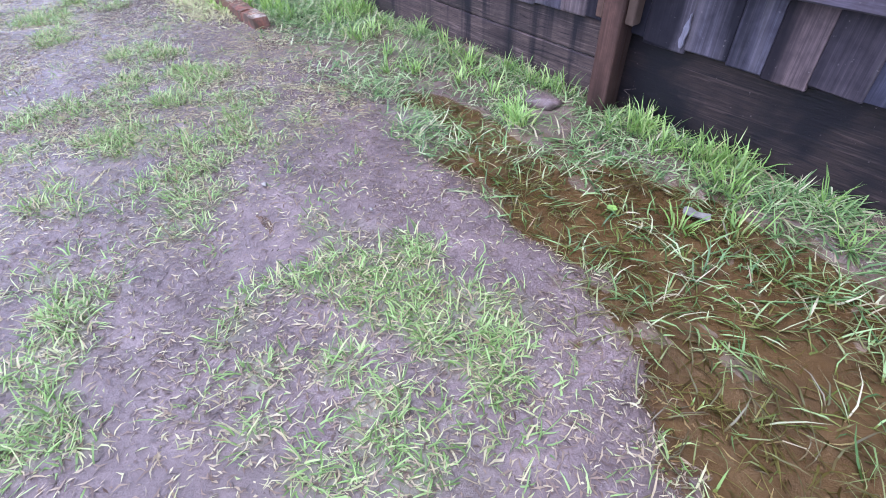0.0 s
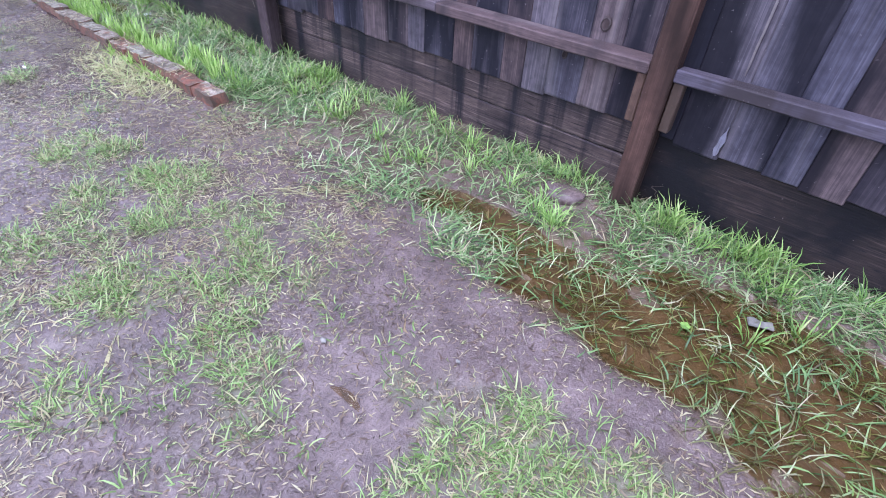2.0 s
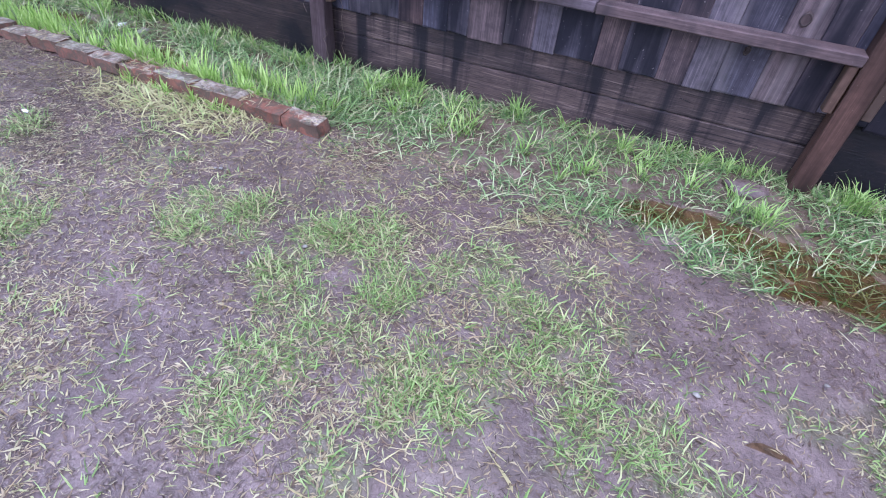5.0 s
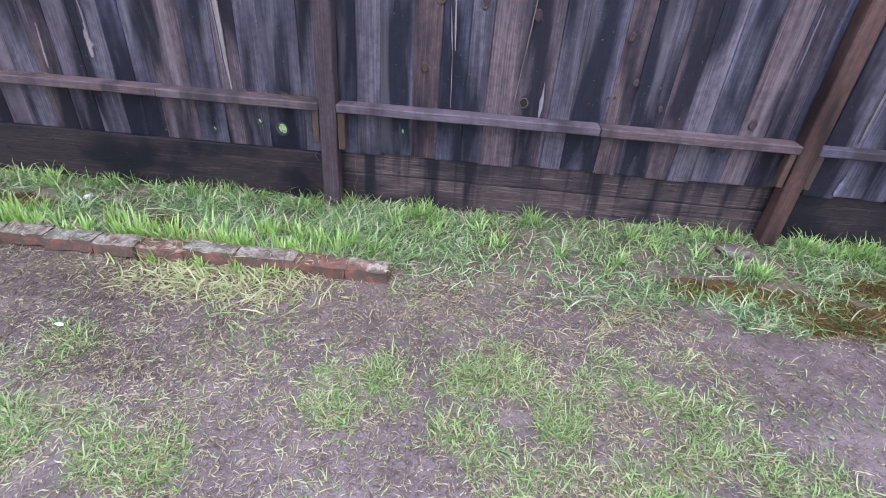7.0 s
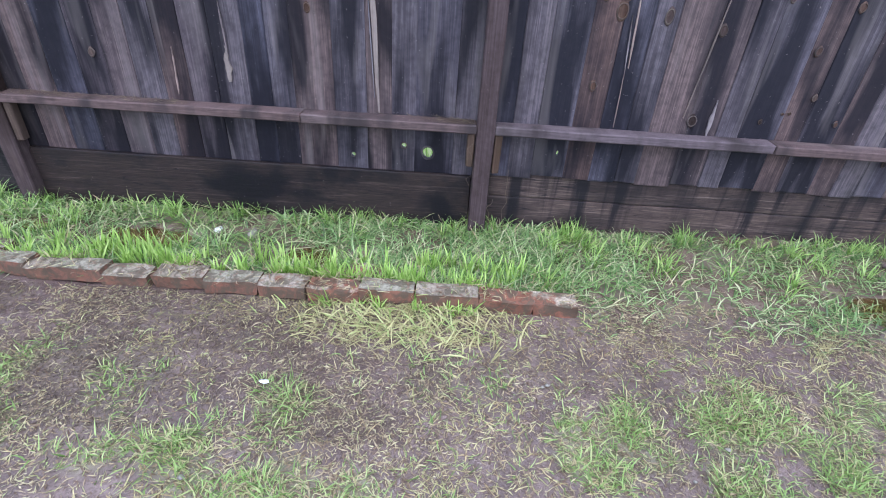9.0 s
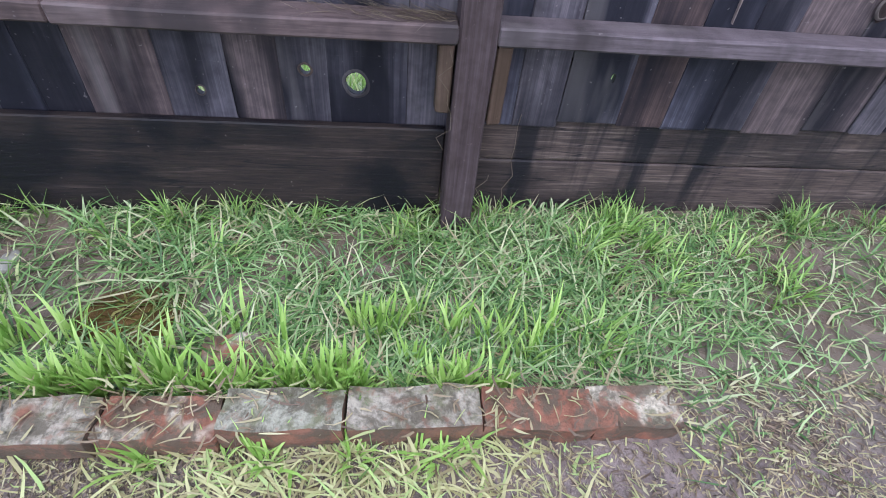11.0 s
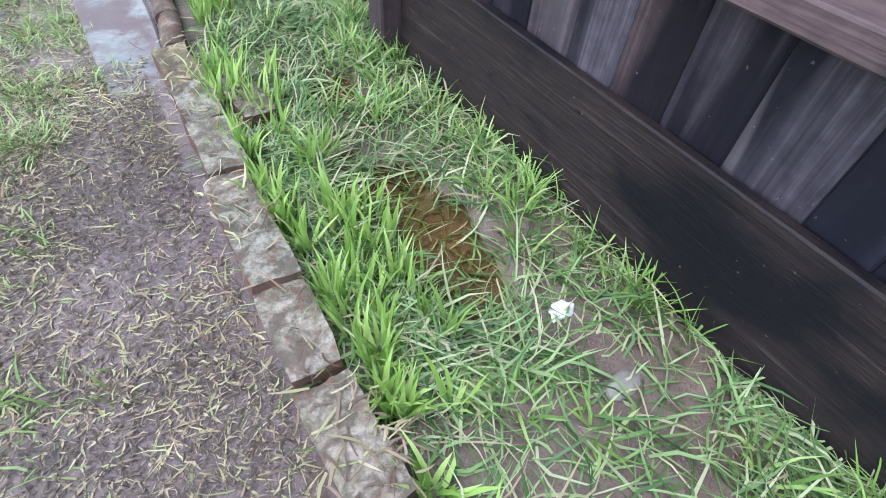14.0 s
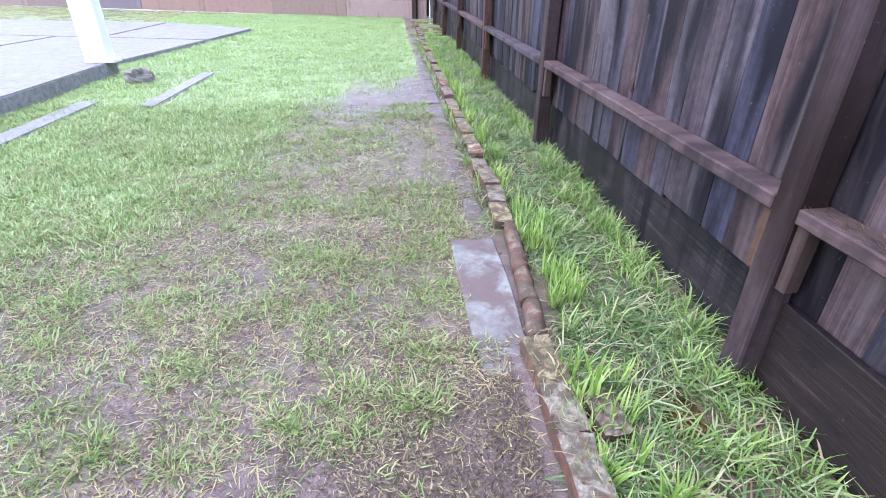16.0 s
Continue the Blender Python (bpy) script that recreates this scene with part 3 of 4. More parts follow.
def worn_streak(y, z0, z1, width, slant=0.0):
    """A long sliver of bare, pale wood standing a hair proud of a board."""
    bm = bmesh.new()
    n = 9
    left, right = [], []
    for i in range(n):
        f = i / (n - 1)
        w = width * (0.15 + 0.85 * math.sin(math.pi * min(1, f * 1.1 + 0.05)) ** 0.7) * (0.8 + 0.4 * noise.noise(Vector((y * 9, f * 7, 0))))
        c = y + slant * f + 0.25 * width * noise.noise(Vector((y * 5, f * 4, 3)))
        left.append(bm.verts.new((-0.0115, c - w / 2, z0 + (z1 - z0) * f)))
        right.append(bm.verts.new((-0.0115, c + w / 2, z0 + (z1 - z0) * f)))
    for i in range(n - 1):
        bm.faces.new((left[i], left[i + 1], right[i + 1], right[i]))
    made = bmesh.ops.extrude_face_region(bm, geom=bm.faces[:])
    for v in made["geom"]:
        if isinstance(v, bmesh.types.BMVert):
            v.co.x += 0.009
    bmesh.ops.recalc_face_normals(bm, faces=bm.faces)
    return bm


def knot(y, z, r, tall=1.3):
    bm = bmesh.new()
    rings = []
    for k, dx in ((1.0, 0.0025), (0.72, -0.0005), (0.5, 0.0), (0.0, -0.0012)):
        if k == 0:
            tip = bm.verts.new((-0.006 + dx, y, z))
            for i in range(14):
                bm.faces.new((rings[-1][i], rings[-1][(i + 1) % 14], tip))
            break
        rings.append([bm.verts.new((-0.006 + dx, y + 0.75 * r * k * math.cos(a) * (1 + 0.22 * math.sin(2 * a + 9 * y) + 0.1 * math.sin(3 * a + 5 * z)), z + r * k * tall * math.sin(a)))
                      for a in [2 * math.pi * i / 14 for i in range(14)]])
        if len(rings) > 1:
            for i in range(14):
                bm.faces.new((rings[-2][i], rings[-2][(i + 1) % 14], rings[-1][(i + 1) % 14], rings[-1][i]))
    bmesh.ops.recalc_face_normals(bm, faces=bm.faces)
    return bm


def hole_rim(y, z, ry, rz):
    """The worn pale collar round a knot hole."""
    bm = bmesh.new()
    rings = []
    for k, x in ((1.04, 0.004), (1.05, -0.0068), (1.18, -0.006), (1.38, -0.002)):
        rings.append([bm.verts.new((x, y + ry * k * math.cos(a) * (1 + 0.08 * math.sin(2 * a + 9 * y)), z - 0.15 * (k - 1) * rz + rz * k * math.sin(a)))
                      for a in [2 * math.pi * i / 18 for i in range(18)]])
    for p, q in zip(rings, rings[1:]):
        for i in range(18):
            bm.faces.new((p[i], p[(i + 1) % 18], q[(i + 1) % 18], q[i]))
    bmesh.ops.recalc_face_normals(bm, faces=bm.faces)
    for f in bm.faces:
        f.smooth = True
    return bm


STREAKS_AT = [(3.045, 0.625, 1.8, 0.030, 0.06), (3.068, 0.7, 1.3, 0.006, 0.03), (3.79, 0.73, 0.90, 0.036, 0.0), (1.85, 0.92, 1.3, 0.010, 0.02), (1.38, 0.62, 0.80, 0.020, 0.0), (3.782, 0.86, 1.10, 0.008, 0.01), (1.853, 0.63, 0.92, 0.004, 0.01),
              (1.865, 0.92, 1.15, 0.006, 0.02), (4.066, 0.65, 0.88, 0.008, -0.01), (1.52, 0.70, 1.35, 0.006, -0.06), (0.18, 0.95, 1.25, 0.006, 0.0), (6.2, 0.68, 1.0, 0.008, 0.0), (6.76, 0.64, 0.86, 0.010, 0.0)]
SOUTH_STREAKS = [(-0.262, 0.345, 0.46, 0.03, -0.01), (-0.25, 0.64, 1.0, 0.01, 0.0)]
KNOTS_AT = [(3.376, 1.094, 0.02), (2.019, 1.226, 0.024), (1.93, 1.25, 0.04), (1.935, 1.165, 0.035), (1.998, 0.828, 0.022), (1.462, 1.111, 0.024), (1.472, 0.69, 0.028),
            (1.202, 1.259, 0.018), (1.0, 1.05, 0.02), (0.925, 0.84, 0.016), (1.72, 1.155, 0.024, 1.8), (0.891, 1.241, 0.02), (1.138, 0.708, 0.012), (0.77, 0.72, 0.014),
            (0.284, 0.682, 0.024), (1.046, 0.753, 0.010, 0.8), (1.012, 0.756, 0.008, 1.2), (6.245, 0.686, 0.024, 1.4), (0.43, 0.53, 0.016), (4.46, 0.83, 0.02), (3.55, 1.2, 0.02)]
for s in STREAKS_AT:
    part("worn_streak", worn_streak(*s), PALE, fence, "pale sliver of bare wood")
for s in SOUTH_STREAKS:
    part("worn_streak", worn_streak(*s), PALE, fence, "pale sliver of bare wood").location.x = -0.03
for k in KNOTS_AT:
    made = part("knot", knot(*k), KNOT, fence, "brown knot in the board")
    made.location.x = -0.004
    ring = part("knot_ring", hole_rim(k[0], k[1], 0.62 * k[2], 0.62 * k[2] * (k[3] if len(k) > 3 else 1.3)), KNOT_RING, made, "paler ring round the knot")
    ring.location.x = -0.0015



for h in HOLES[:3]:
    part("hole_rim", hole_rim(*h), RIM, fence, "pale worn collar of a knot hole")

# ---- the far fence ----
far_fence = tagged(empty("back_fence"), "pale brown board fence across the end of the yard", "fence", kind="structure")
far_dir = Vector((-20, 8.0, 0)).normalized()
far_turn = Matrix.Translation((-0.15, 19.0, 0)) @ far_dir.to_track_quat("Y", "Z").to_matrix().to_4x4()
far_board = bpy.data.meshes.new("far_board")
bm = timber(0, 0.02, 0, 0.136, 0.42, 1.85, 0.003)
bm.to_mesh(far_board), bm.free()
far_board.materials.append(FARWOOD)
for i in range(150):
    ob = new("board", far_board)
    ob.parent = far_fence
    ob.matrix_basis = far_turn @ pose(random.uniform(-0.004, 0.004), i * 0.142, 0)
for i in range(9):
    base = part("kickboard", timber(-0.03, 0.01, i * 2.4, i * 2.4 + 2.39, 0.0, 0.43, 0.006), FARWOOD, far_fence)
    base.matrix_basis = far_turn
post = part("post", timber(-0.16, -0.03, 0.25, 0.38, 0, 1.9, 0.006), POST, far_fence)
post.matrix_basis = far_turn

# ---- brick edging ----
edging = tagged(empty("brick_edging"), "row of old worn bricks edging the fence bed", "edging", kind="structure")


def brick_mesh(length, width, height, seed):
    bm = bmesh.new()
    bmesh.ops.create_cube(bm, size=1)
    bmesh.ops.subdivide_edges(bm, edges=bm.edges[:], cuts=3, use_grid_fill=True)
    for v in bm.verts:
        rim = sum(abs(abs(c) - 0.5) < 1e-4 for c in v.co)
        v.co *= 1 - 0.012 * max(0, rim - 1)
        v.co = Vector((v.co.x * width, v.co.y * length, v.co.z * height))
        d = noise.noise_vector(v.co * 14 + Vector((seed * 3.7, seed, 0)))
        v.co += d * (0.010 if rim > 1 else 0.005)
    return bm


# start, end, middle line, turn, height of the top, material
ROW = [(2.06, 2.25, -0.730, 1, 0.060, BRICK_RED), (2.26, 2.49, -0.730, -2, 0.066, BRICK_RED), (2.50, 2.77, -0.728, 1, 0.072, BRICK_CREAM),
       (2.79, 3.02, -0.733, -1, 0.080, BRICK_GREY), (3.035, 3.25, -0.740, -2, 0.066, BRICK_RED), (3.27, 3.47, -0.742, 0, 0.072, BRICK_CREAM),
       (3.485, 3.71, -0.735, 2, 0.070, BRICK_GREY), (3.73, 3.94, -0.728, 1, 0.075, BRICK_CREAM), (3.98, 4.18, -0.724, -1, 0.055, BRICK_CREAM),
       (4.19, 4.41, -0.722, -1, 0.070, BRICK_GREY), (4.43, 4.53, -0.720, 2, 0.060, BRICK_CREAM), (4.54, 4.74, -0.705, -1, 0.072, BRICK_GREY),
       (4.75, 4.92, -0.700, 0, 0.072, BRICK_GREY), (4.935, 5.17, -0.695, 3, 0.060, BRICK_OCHRE)]
far_kinds = [BRICK_OCHRE, BRICK_GREY, BRICK_OCHRE, BRICK_GREY, BRICK_CREAM, BRICK_RED]
y = 6.12
for i in range(44):
    ROW.append((y, y + 0.23, -0.60 + 0.004 * (y - 6) + random.uniform(-0.012, 0.012), random.uniform(-4, 4), 0.058 + random.uniform(-0.02, 0.015), far_kinds[(i * i + i // 3) % 6]))
    y += 0.245 + (0.1 if i % 7 == 3 else 0)
for i, (a, b, x, turn, top, material) in enumerate(ROW):
    ob = part("brick", brick_mesh(b - a + 0.014, 0.096, 0.065, i), material, edging)
    ob.matrix_basis = pose(x, (a + b) / 2, top - 0.0325, random.uniform(-1, 1), random.uniform(-3, 3), turn)


def clay_length(length, radius, seed):
    """One length of round clay edging, worn."""
    bm = bmesh.new()
    rings = []
    for k in range(7):
        f = k / 6
        r = radius * (0.96 if k in (0, 6) else 1.0)
        rings.append([bm.verts.new((r * math.cos(a), (f - 0.5) * length, r * math.sin(a))) for a in [2 * math.pi * i / 12 for i in range(12)]])
    for p, q in zip(rings, rings[1:]):
        for i in range(12):
            bm.faces.new((p[i], q[i], q[(i + 1) % 12], p[(i + 1) % 12]))
    bm.faces.new(rings[0]), bm.faces.new(rings[-1][::-1])
    for v in bm.verts:
        v.co += noise.noise_vector(v.co * 18 + Vector((seed, 0, 0))) * 0.009
    bmesh.ops.recalc_face_normals(bm, faces=bm.faces)
    for f in bm.faces:
        f.smooth = len(f.verts) == 4
    return bm


pipe = tagged(empty("clay_edging"), "worn round brown clay edging set into the soil", "edging")
for i in range(4):
    y = 5.29 + i * 0.225
    ob = part("clay_length", clay_length(0.226, 0.038, i * 2.3), CLAY, pipe)
    ob.matrix_basis = pose(-0.668 + 0.022 * i, y, 0.028, 0, 0, -6 + random.uniform(-2, 2))

loose = link("brick", brick_mesh(0.15, 0.09, 0.06, 40), BRICK_CREAM)
loose.matrix_basis = pose(-0.575, 4.83, 0.018, 4, 3, 6)
tagged(loose, "broken old brick lying in the grass bed", "brick")
loose2 = link("brick", brick_mesh(0.17, 0.09, 0.06, 45), BRICK_RED)
loose2.matrix_basis = pose(-0.56, 3.04, 0.0, 2, -4, 8)
tagged(loose2, "half-buried muddy brick in the grass bed", "brick")

# ---- slab, stones and litter ----
slab = tagged(empty("paving_slab"), "wet grey concrete strip half covered in mud", "paving", kind="structure")
strip = timber(-0.905, -0.69, 4.7, 5.995, -0.05, 0.010, 0.008, 0.003, 10)
for v in strip.verts:
    sink = max(0, 5.55 - v.co.y)
    v.co.z -= 0.022 * sink
    v.co.x -= 0.05 * sink if v.co.x > -0.8 else -0.015 * sink
part("slab", strip, SLAB, slab)
y = 6.35
for i in range(9):
    part("slab", timber(-0.80 + random.uniform(-0.02, 0.02), -0.69, y, y + 0.5, -0.05, 0.001, 0.008, 0.006, 3), MUDDY, slab)
    y += random.uniform(0.53, 0.75)


def stone(name, size, place, squash, material, label, seed):
    ob = link(name, rough_lump(size, seed, 2, squash), material)
    for p in ob.data.polygons:
        p.use_smooth = True
    ob.location = place
    tagged(ob, label, "stone")


stone("stone", 0.04, (-0.248, 3.70, 0.002), (1.2, 0.6, 0.3), STONE, "pale grey stone sunk in the wet grass", 3)
stone("stone", 0.05, (-0.50, 2.46, 0.005), (0.9, 1.2, 0.4), STONE, "flat brownish stone in the cut grass", 8)
stone("stone", 0.05, (-0.60, 4.98, 0.02), (0.9, 1.0, 0.6), STONE, "pale stone beside the brick edging", 12)
stone("stone", 0.07, (-0.19, 0.22, 0.03), (1, 1.3, 0.4), MUD, "lump of grey soil at the fence foot", 15)
stone("pebble", 0.012, (-1.271, 3.283, 0.006), (0.7, 1.6, 0.5), PLASTIC, "small white chip on the mud", 19)
for i, (px, py) in enumerate(((-1.192, -0.007), (-1.19, 2.24), (-1.66, 3.40), (-1.55, 1.82), (-1.42, 1.66), (-1.41, 0.35), (-1.20, 2.26))):
    stone("pebble", 0.006 + 0.0015 * (i % 3), (px, py, 0.003), (1, 1.3, 0.6), STONE, "tiny pale pebble lying on the mud", 50 + i)
ob = link("plastic_scrap", rough_lump(0.024, 22, 3, (1.3, 0.8, 0.3)), PLASTIC)
ob.location = (-0.245, 3.885, 0.004)
tagged(ob, "crumpled white plastic scrap in the wet grass", "litter")


def driftwood(seed):
    """A short split log, hollowed at one side."""
    bm = bmesh.new()
    bmesh.ops.create_uvsphere(bm, u_segments=18, v_segments=12, radius=1)
    for v in bm.verts:
        p = v.co.copy()
        k = 1 + 0.45 * noise.noise(p * 1.6 + Vector((seed, 0, 0))) + 0.18 * noise.noise(p * 5 + Vector((0, seed, 0)))
        hollow = 0.45 * max(0, 1 - (p - Vector((0.35, -0.75, 0.5))).length / 0.6)
        v.co = Vector((p.x * 0.17, p.y * 0.11, p.z * 0.09)) * (k - hollow)
    return bm


chunk = link("wood_chunk", driftwood(3.1), STONE)
chunk.matrix_basis = pose(-4.08, 10.2, 0.06, 0, 8, 20)
tagged(chunk, "weathered grey-brown lump of wood on the lawn", "debris")

flake = link("slate_flake", timber(-0.018, 0.018, -0.04, 0.04, -0.005, 0.005, 0.002, 0.004, 3), STONE)
flake.matrix_basis = pose(-0.376, -0.66, -0.004, 6, -5, 25)
tagged(flake, "thin grey flake of stone lying in wet grass", "stone")

leaf = empty("clover", (-0.557, -0.47, WATER_Z + 0.004))
tagged(leaf, "small bright green leaf floating on the puddle", "leaf")
for a in (0, 72, 144, 216, 288):
    bm = bmesh.new()
    bmesh.ops.create_circle(bm, cap_ends=True, segments=9, radius=0.008)
    for v in bm.verts:
        v.co.z += 0.1 * v.co.x
    made = bmesh.ops.extrude_face_region(bm, geom=bm.faces[:])
    for v in made["geom"]:
        if isinstance(v, bmesh.types.BMVert):
            v.co.z += 0.001
    ob = part("leaflet", bm, LEAF, leaf)
    ob.matrix_basis = pose(0.010 * math.cos(radians(a)), 0.010 * math.sin(radians(a)), 0.002, 0, 0, a)

stems = [((-0.075, 2.36, 0.0), 0.40, 0.0018), ((-0.12, 2.44, 0.0), 0.24, 0.0022), ((-0.06, 2.53, 0.02), 0.18, 0.0014), ((-0.05, -0.12, 0.05), 0.12, 0.0016), ((-0.03, -0.06, 0.40), 0.15, 0.0014), ((-0.11, 2.56, 0.30), 0.27, 0.0012)]
for i, (p, h, r) in enumerate(stems):
    pts = [(p[0] + 0.02 * noise.noise(Vector((i, k * 0.8, 0))), p[1] + 0.05 * noise.noise(Vector((i + 9, k * 0.6, 0))), p[2] + h * k / 8) for k in range(9)]
    tagged(link("dry_stem", rod(pts, r), LITTER), "dry brown weed stem against the fence", "stem")

# ---- patio, porch post and lawn edging ----
patio = tagged(empty("patio"), "pale grey concrete patio slabs with open joints", "patio", kind="structure")


def plate(corners, z0, z1):
    bm = bmesh.new()
    lo = [bm.verts.new((x, y, z0)) for x, y in corners]
    hi = [bm.verts.new((x, y, z1)) for x, y in corners]
    n = len(corners)
    bm.faces.new(hi), bm.faces.new(lo[::-1])
    for i in range(n):
        bm.faces.new((lo[i], lo[(i + 1) % n], hi[(i + 1) % n], hi[i]))
    bmesh.ops.recalc_face_normals(bm, faces=bm.faces)
    bmesh.ops.bevel(bm, geom=[e for e in bm.edges if all(v.co.z > z1 - 1e-5 for v in e.verts)], offset=0.012, segments=2, affect="EDGES")
    return bm


# a raised slab by the house, lower slabs beyond it
for corners, top in (([(-4.66, 5.5), (-4.60, 10.86), (-7.3, 11.15), (-7.4, 5.5)], 0.15), ([(-7.45, 5.5), (-7.35, 11.15), (-10.8, 11.6), (-10.8, 5.5)], 0.15),
                     ([(-4.98, 10.95), (-4.45, 13.86), (-7.28, 14.48), (-7.6, 11.24)], 0.05), ([(-7.65, 11.25), (-7.33, 14.49), (-10.8, 15.2), (-10.8, 11.65)], 0.05),
                     ([(-4.44, 13.92), (-4.12, 15.86), (-6.33, 17.3), (-6.42, 14.35)], 0.05), ([(-6.48, 14.36), (-6.39, 17.3), (-10.8, 18.2), (-10.8, 15.27)], 0.05)):
    part("slab", plate(corners, -0.1, top), CONCRETE, patio)

porch = tagged(empty("porch_post", (-4.70, 10.72, 0.15)), "white painted square porch post on the patio edge", "post")
part("shaft", timber(-0.14, 0.13, -0.1, 0.1, 0.03, 2.5, 0.01), WHITE, porch)
part("foot", timber(-0.145, 0.20, -0.11, 0.11, 0.0, 0.04, 0.006), WHITE, porch)

for corners in ([(-3.58, 8.95), (-3.42, 8.90), (-3.38, 10.75), (-3.54, 10.78)], [(-4.28, 7.0), (-4.06, 7.0), (-4.02, 9.15), (-4.22, 9.2)]):
    tagged(link("lawn_edging", plate(corners, -0.05, 0.014), CONCRETE), "narrow concrete edging strip sunk in the lawn", "edging", kind="structure")

# ---- grass ----


def grass(name, label, x, y, length, width, tilt, curl, material, z=None, azimuth=None):
    """Blades of grass: arrays of foot, length, width, tilt from upright and curl, in radians."""
    n = len(x)
    rng = np.random.RandomState(n % 1000)
    az = rng.rand(n) * 2 * np.pi if azimuth is None else azimuth
    dx, dy = np.cos(az), np.sin(az)
    z0 = ground_z(x, y) - 0.004 if z is None else z
    floor = ground_z(x, y) + 0.002 if z is None else z
    p = np.stack([x, y, z0], 1)
    twist = rng.rand(n) * 0.8 - 0.4
    side = np.stack([-dy * np.cos(twist), dx * np.cos(twist), np.sin(twist)], 1)
    bend = rng.normal(0, 0.3, n)
    co = np.zeros((n, 7, 3))
    for k, w in enumerate((0.75, 1.0, 0.7, 0.0)):
        if k:
            a = tilt + curl * (k - 1) / 2
            dx, dy = np.cos(az + bend * (k - 1)), np.sin(az + bend * (k - 1))
            p = p + (length / 3)[:, None] * np.stack([np.sin(a) * dx, np.sin(a) * dy, np.cos(a)], 1)
            p[:, 2] = np.maximum(p[:, 2], floor)
        off = side * (width * w / 2)[:, None]
        if k < 3:
            co[:, 2 * k], co[:, 2 * k + 1] = p - off, p + off
        else:
            co[:, 6] = p
    base = (np.arange(n) * 7)[:, None]
    loops = (base + np.array([[0, 1, 3, 2, 2, 3, 5, 4, 4, 5, 6]])).ravel()
    sizes = np.tile([4, 4, 3], n)
    me = bpy.data.meshes.new(name)
    me.vertices.add(n * 7), me.loops.add(n * 11), me.polygons.add(n * 3)
    me.vertices.foreach_set("co", co.ravel().astype(np.float32))
    me.loops.foreach_set("vertex_index", loops.astype(np.int32))
    me.polygons.foreach_set("loop_start", (np.cumsum(sizes) - sizes).astype(np.int32))
    me.polygons.foreach_set("use_smooth", np.ones(n * 3, bool))
    me.update(calc_edges=True)
    me.materials.append(material)
    return tagged(new(name, me), label, "grass", kind="stuff")


def bits(name, label, x, y, length, width, material):
    """Short cut pieces lying flat: a pointed sliver each, slightly tilted."""
    n = len(x)
    rng = np.random.RandomState(n % 1000 + 7)
    az = rng.rand(n) * 2 * np.pi
    ahead = np.stack([np.cos(az), np.sin(az), rng.normal(0, 0.10, n)], 1)
    side = np.stack([-np.sin(az), np.cos(az), rng.normal(0, 0.35, n)], 1)
    foot = np.stack([x, y, ground_z(x, y) + 0.002 + 0.004 * rng.rand(n)], 1)
    half, wide = (length / 2)[:, None], (width / 2)[:, None]
    bow = side * (length * rng.normal(0, 0.12, n))[:, None]
    co = np.stack([foot - ahead * half, foot - side * wide + bow, foot + ahead * half, foot + side * wide + bow], 1)
    me = bpy.data.meshes.new(name)
    me.vertices.add(n * 4), me.loops.add(n * 4), me.polygons.add(n)
    me.vertices.foreach_set("co", co.ravel().astype(np.float32))
    me.loops.foreach_set("vertex_index", np.arange(n * 4, dtype=np.int32))
    me.polygons.foreach_set("loop_start", np.arange(0, n * 4, 4, dtype=np.int32))
    me.update(calc_edges=True)
    me.materials.append(material)
    return tagged(new(name, me), label, "grass", kind="stuff")


rng = np.random.RandomState(4)


def scatter(n, x0, x1, y0, y1):
    return rng.uniform(x0, x1, n), rng.uniform(y0, y1, n)


def uni(n, a, b):
    return rng.uniform(a, b, n)


def off_bricks(x, y):
    return ~((x > -0.785) & (x < -0.675) & (y > 2.04) & (y < 5.2)) & ~((x > -0.70) & (x < -0.57) & (y > 5.15) & (y < 6.1)) & ~((x > -0.65) & (x < -0.54) & (y > 6.1))


def clumps(cx, cy, each, radius):
    x = np.repeat(cx, each) + rng.normal(0, radius, len(cx) * each)
    y = np.repeat(cy, each) + rng.normal(0, radius, len(cx) * each)
    az = np.arctan2(y - np.repeat(cy, each), x - np.repeat(cx, each)) + rng.normal(0, 0.6, len(x))
    return x, y, az


# worn lawn: living blades in small tufts
cx, cy = scatter(36000, -5.0, -0.8, -2.4, 9.0)
keep = (rng.rand(len(cx)) < turf(cx, cy)) & off_bricks(cx, cy)
x, y, az = clumps(cx[keep], cy[keep], 14, 0.020)
keep = off_bricks(x, y)
x, y, az = x[keep], y[keep], az[keep]
n = len(x)
grass("lawn_grass", "patchy short green lawn grass in wet mud", x, y, uni(n, 0.02, 0.075), uni(n, 0.0024, 0.0054), uni(n, 0.4, 1.5), uni(n, 0.1, 1.2), LAWN, azimuth=az + rng.normal(0, 0.8, n))

# clippings lying on the mud
x, y = scatter(330000, -3.6, -0.62, -2.0, 8.6)
keep = (rng.rand(len(x)) < (1 - lush(x, y)) * 0.16 + 0.6 * step(0.38, 0.64, smooth_noise(x, y, 0.3, 21)) * (0.35 + 0.65 * step(0.5, 1.3, y)) + 0.3 * step(1.0, 1.8, y) * step(4.4, 3.2, y) * step(-2.3, -1.5, x) + 0.3 * turf(x, y)) & off_bricks(x, y) & (pool_depth(x, y) < 0.5)
x, y = x[keep], y[keep]
n = len(x)
bits("dry_clippings", "dry mown grass clippings scattered on the mud", x, y, uni(n, 0.010, 0.048) * uni(n, 0.5, 1.2), uni(n, 0.0025, 0.0055), DRY)

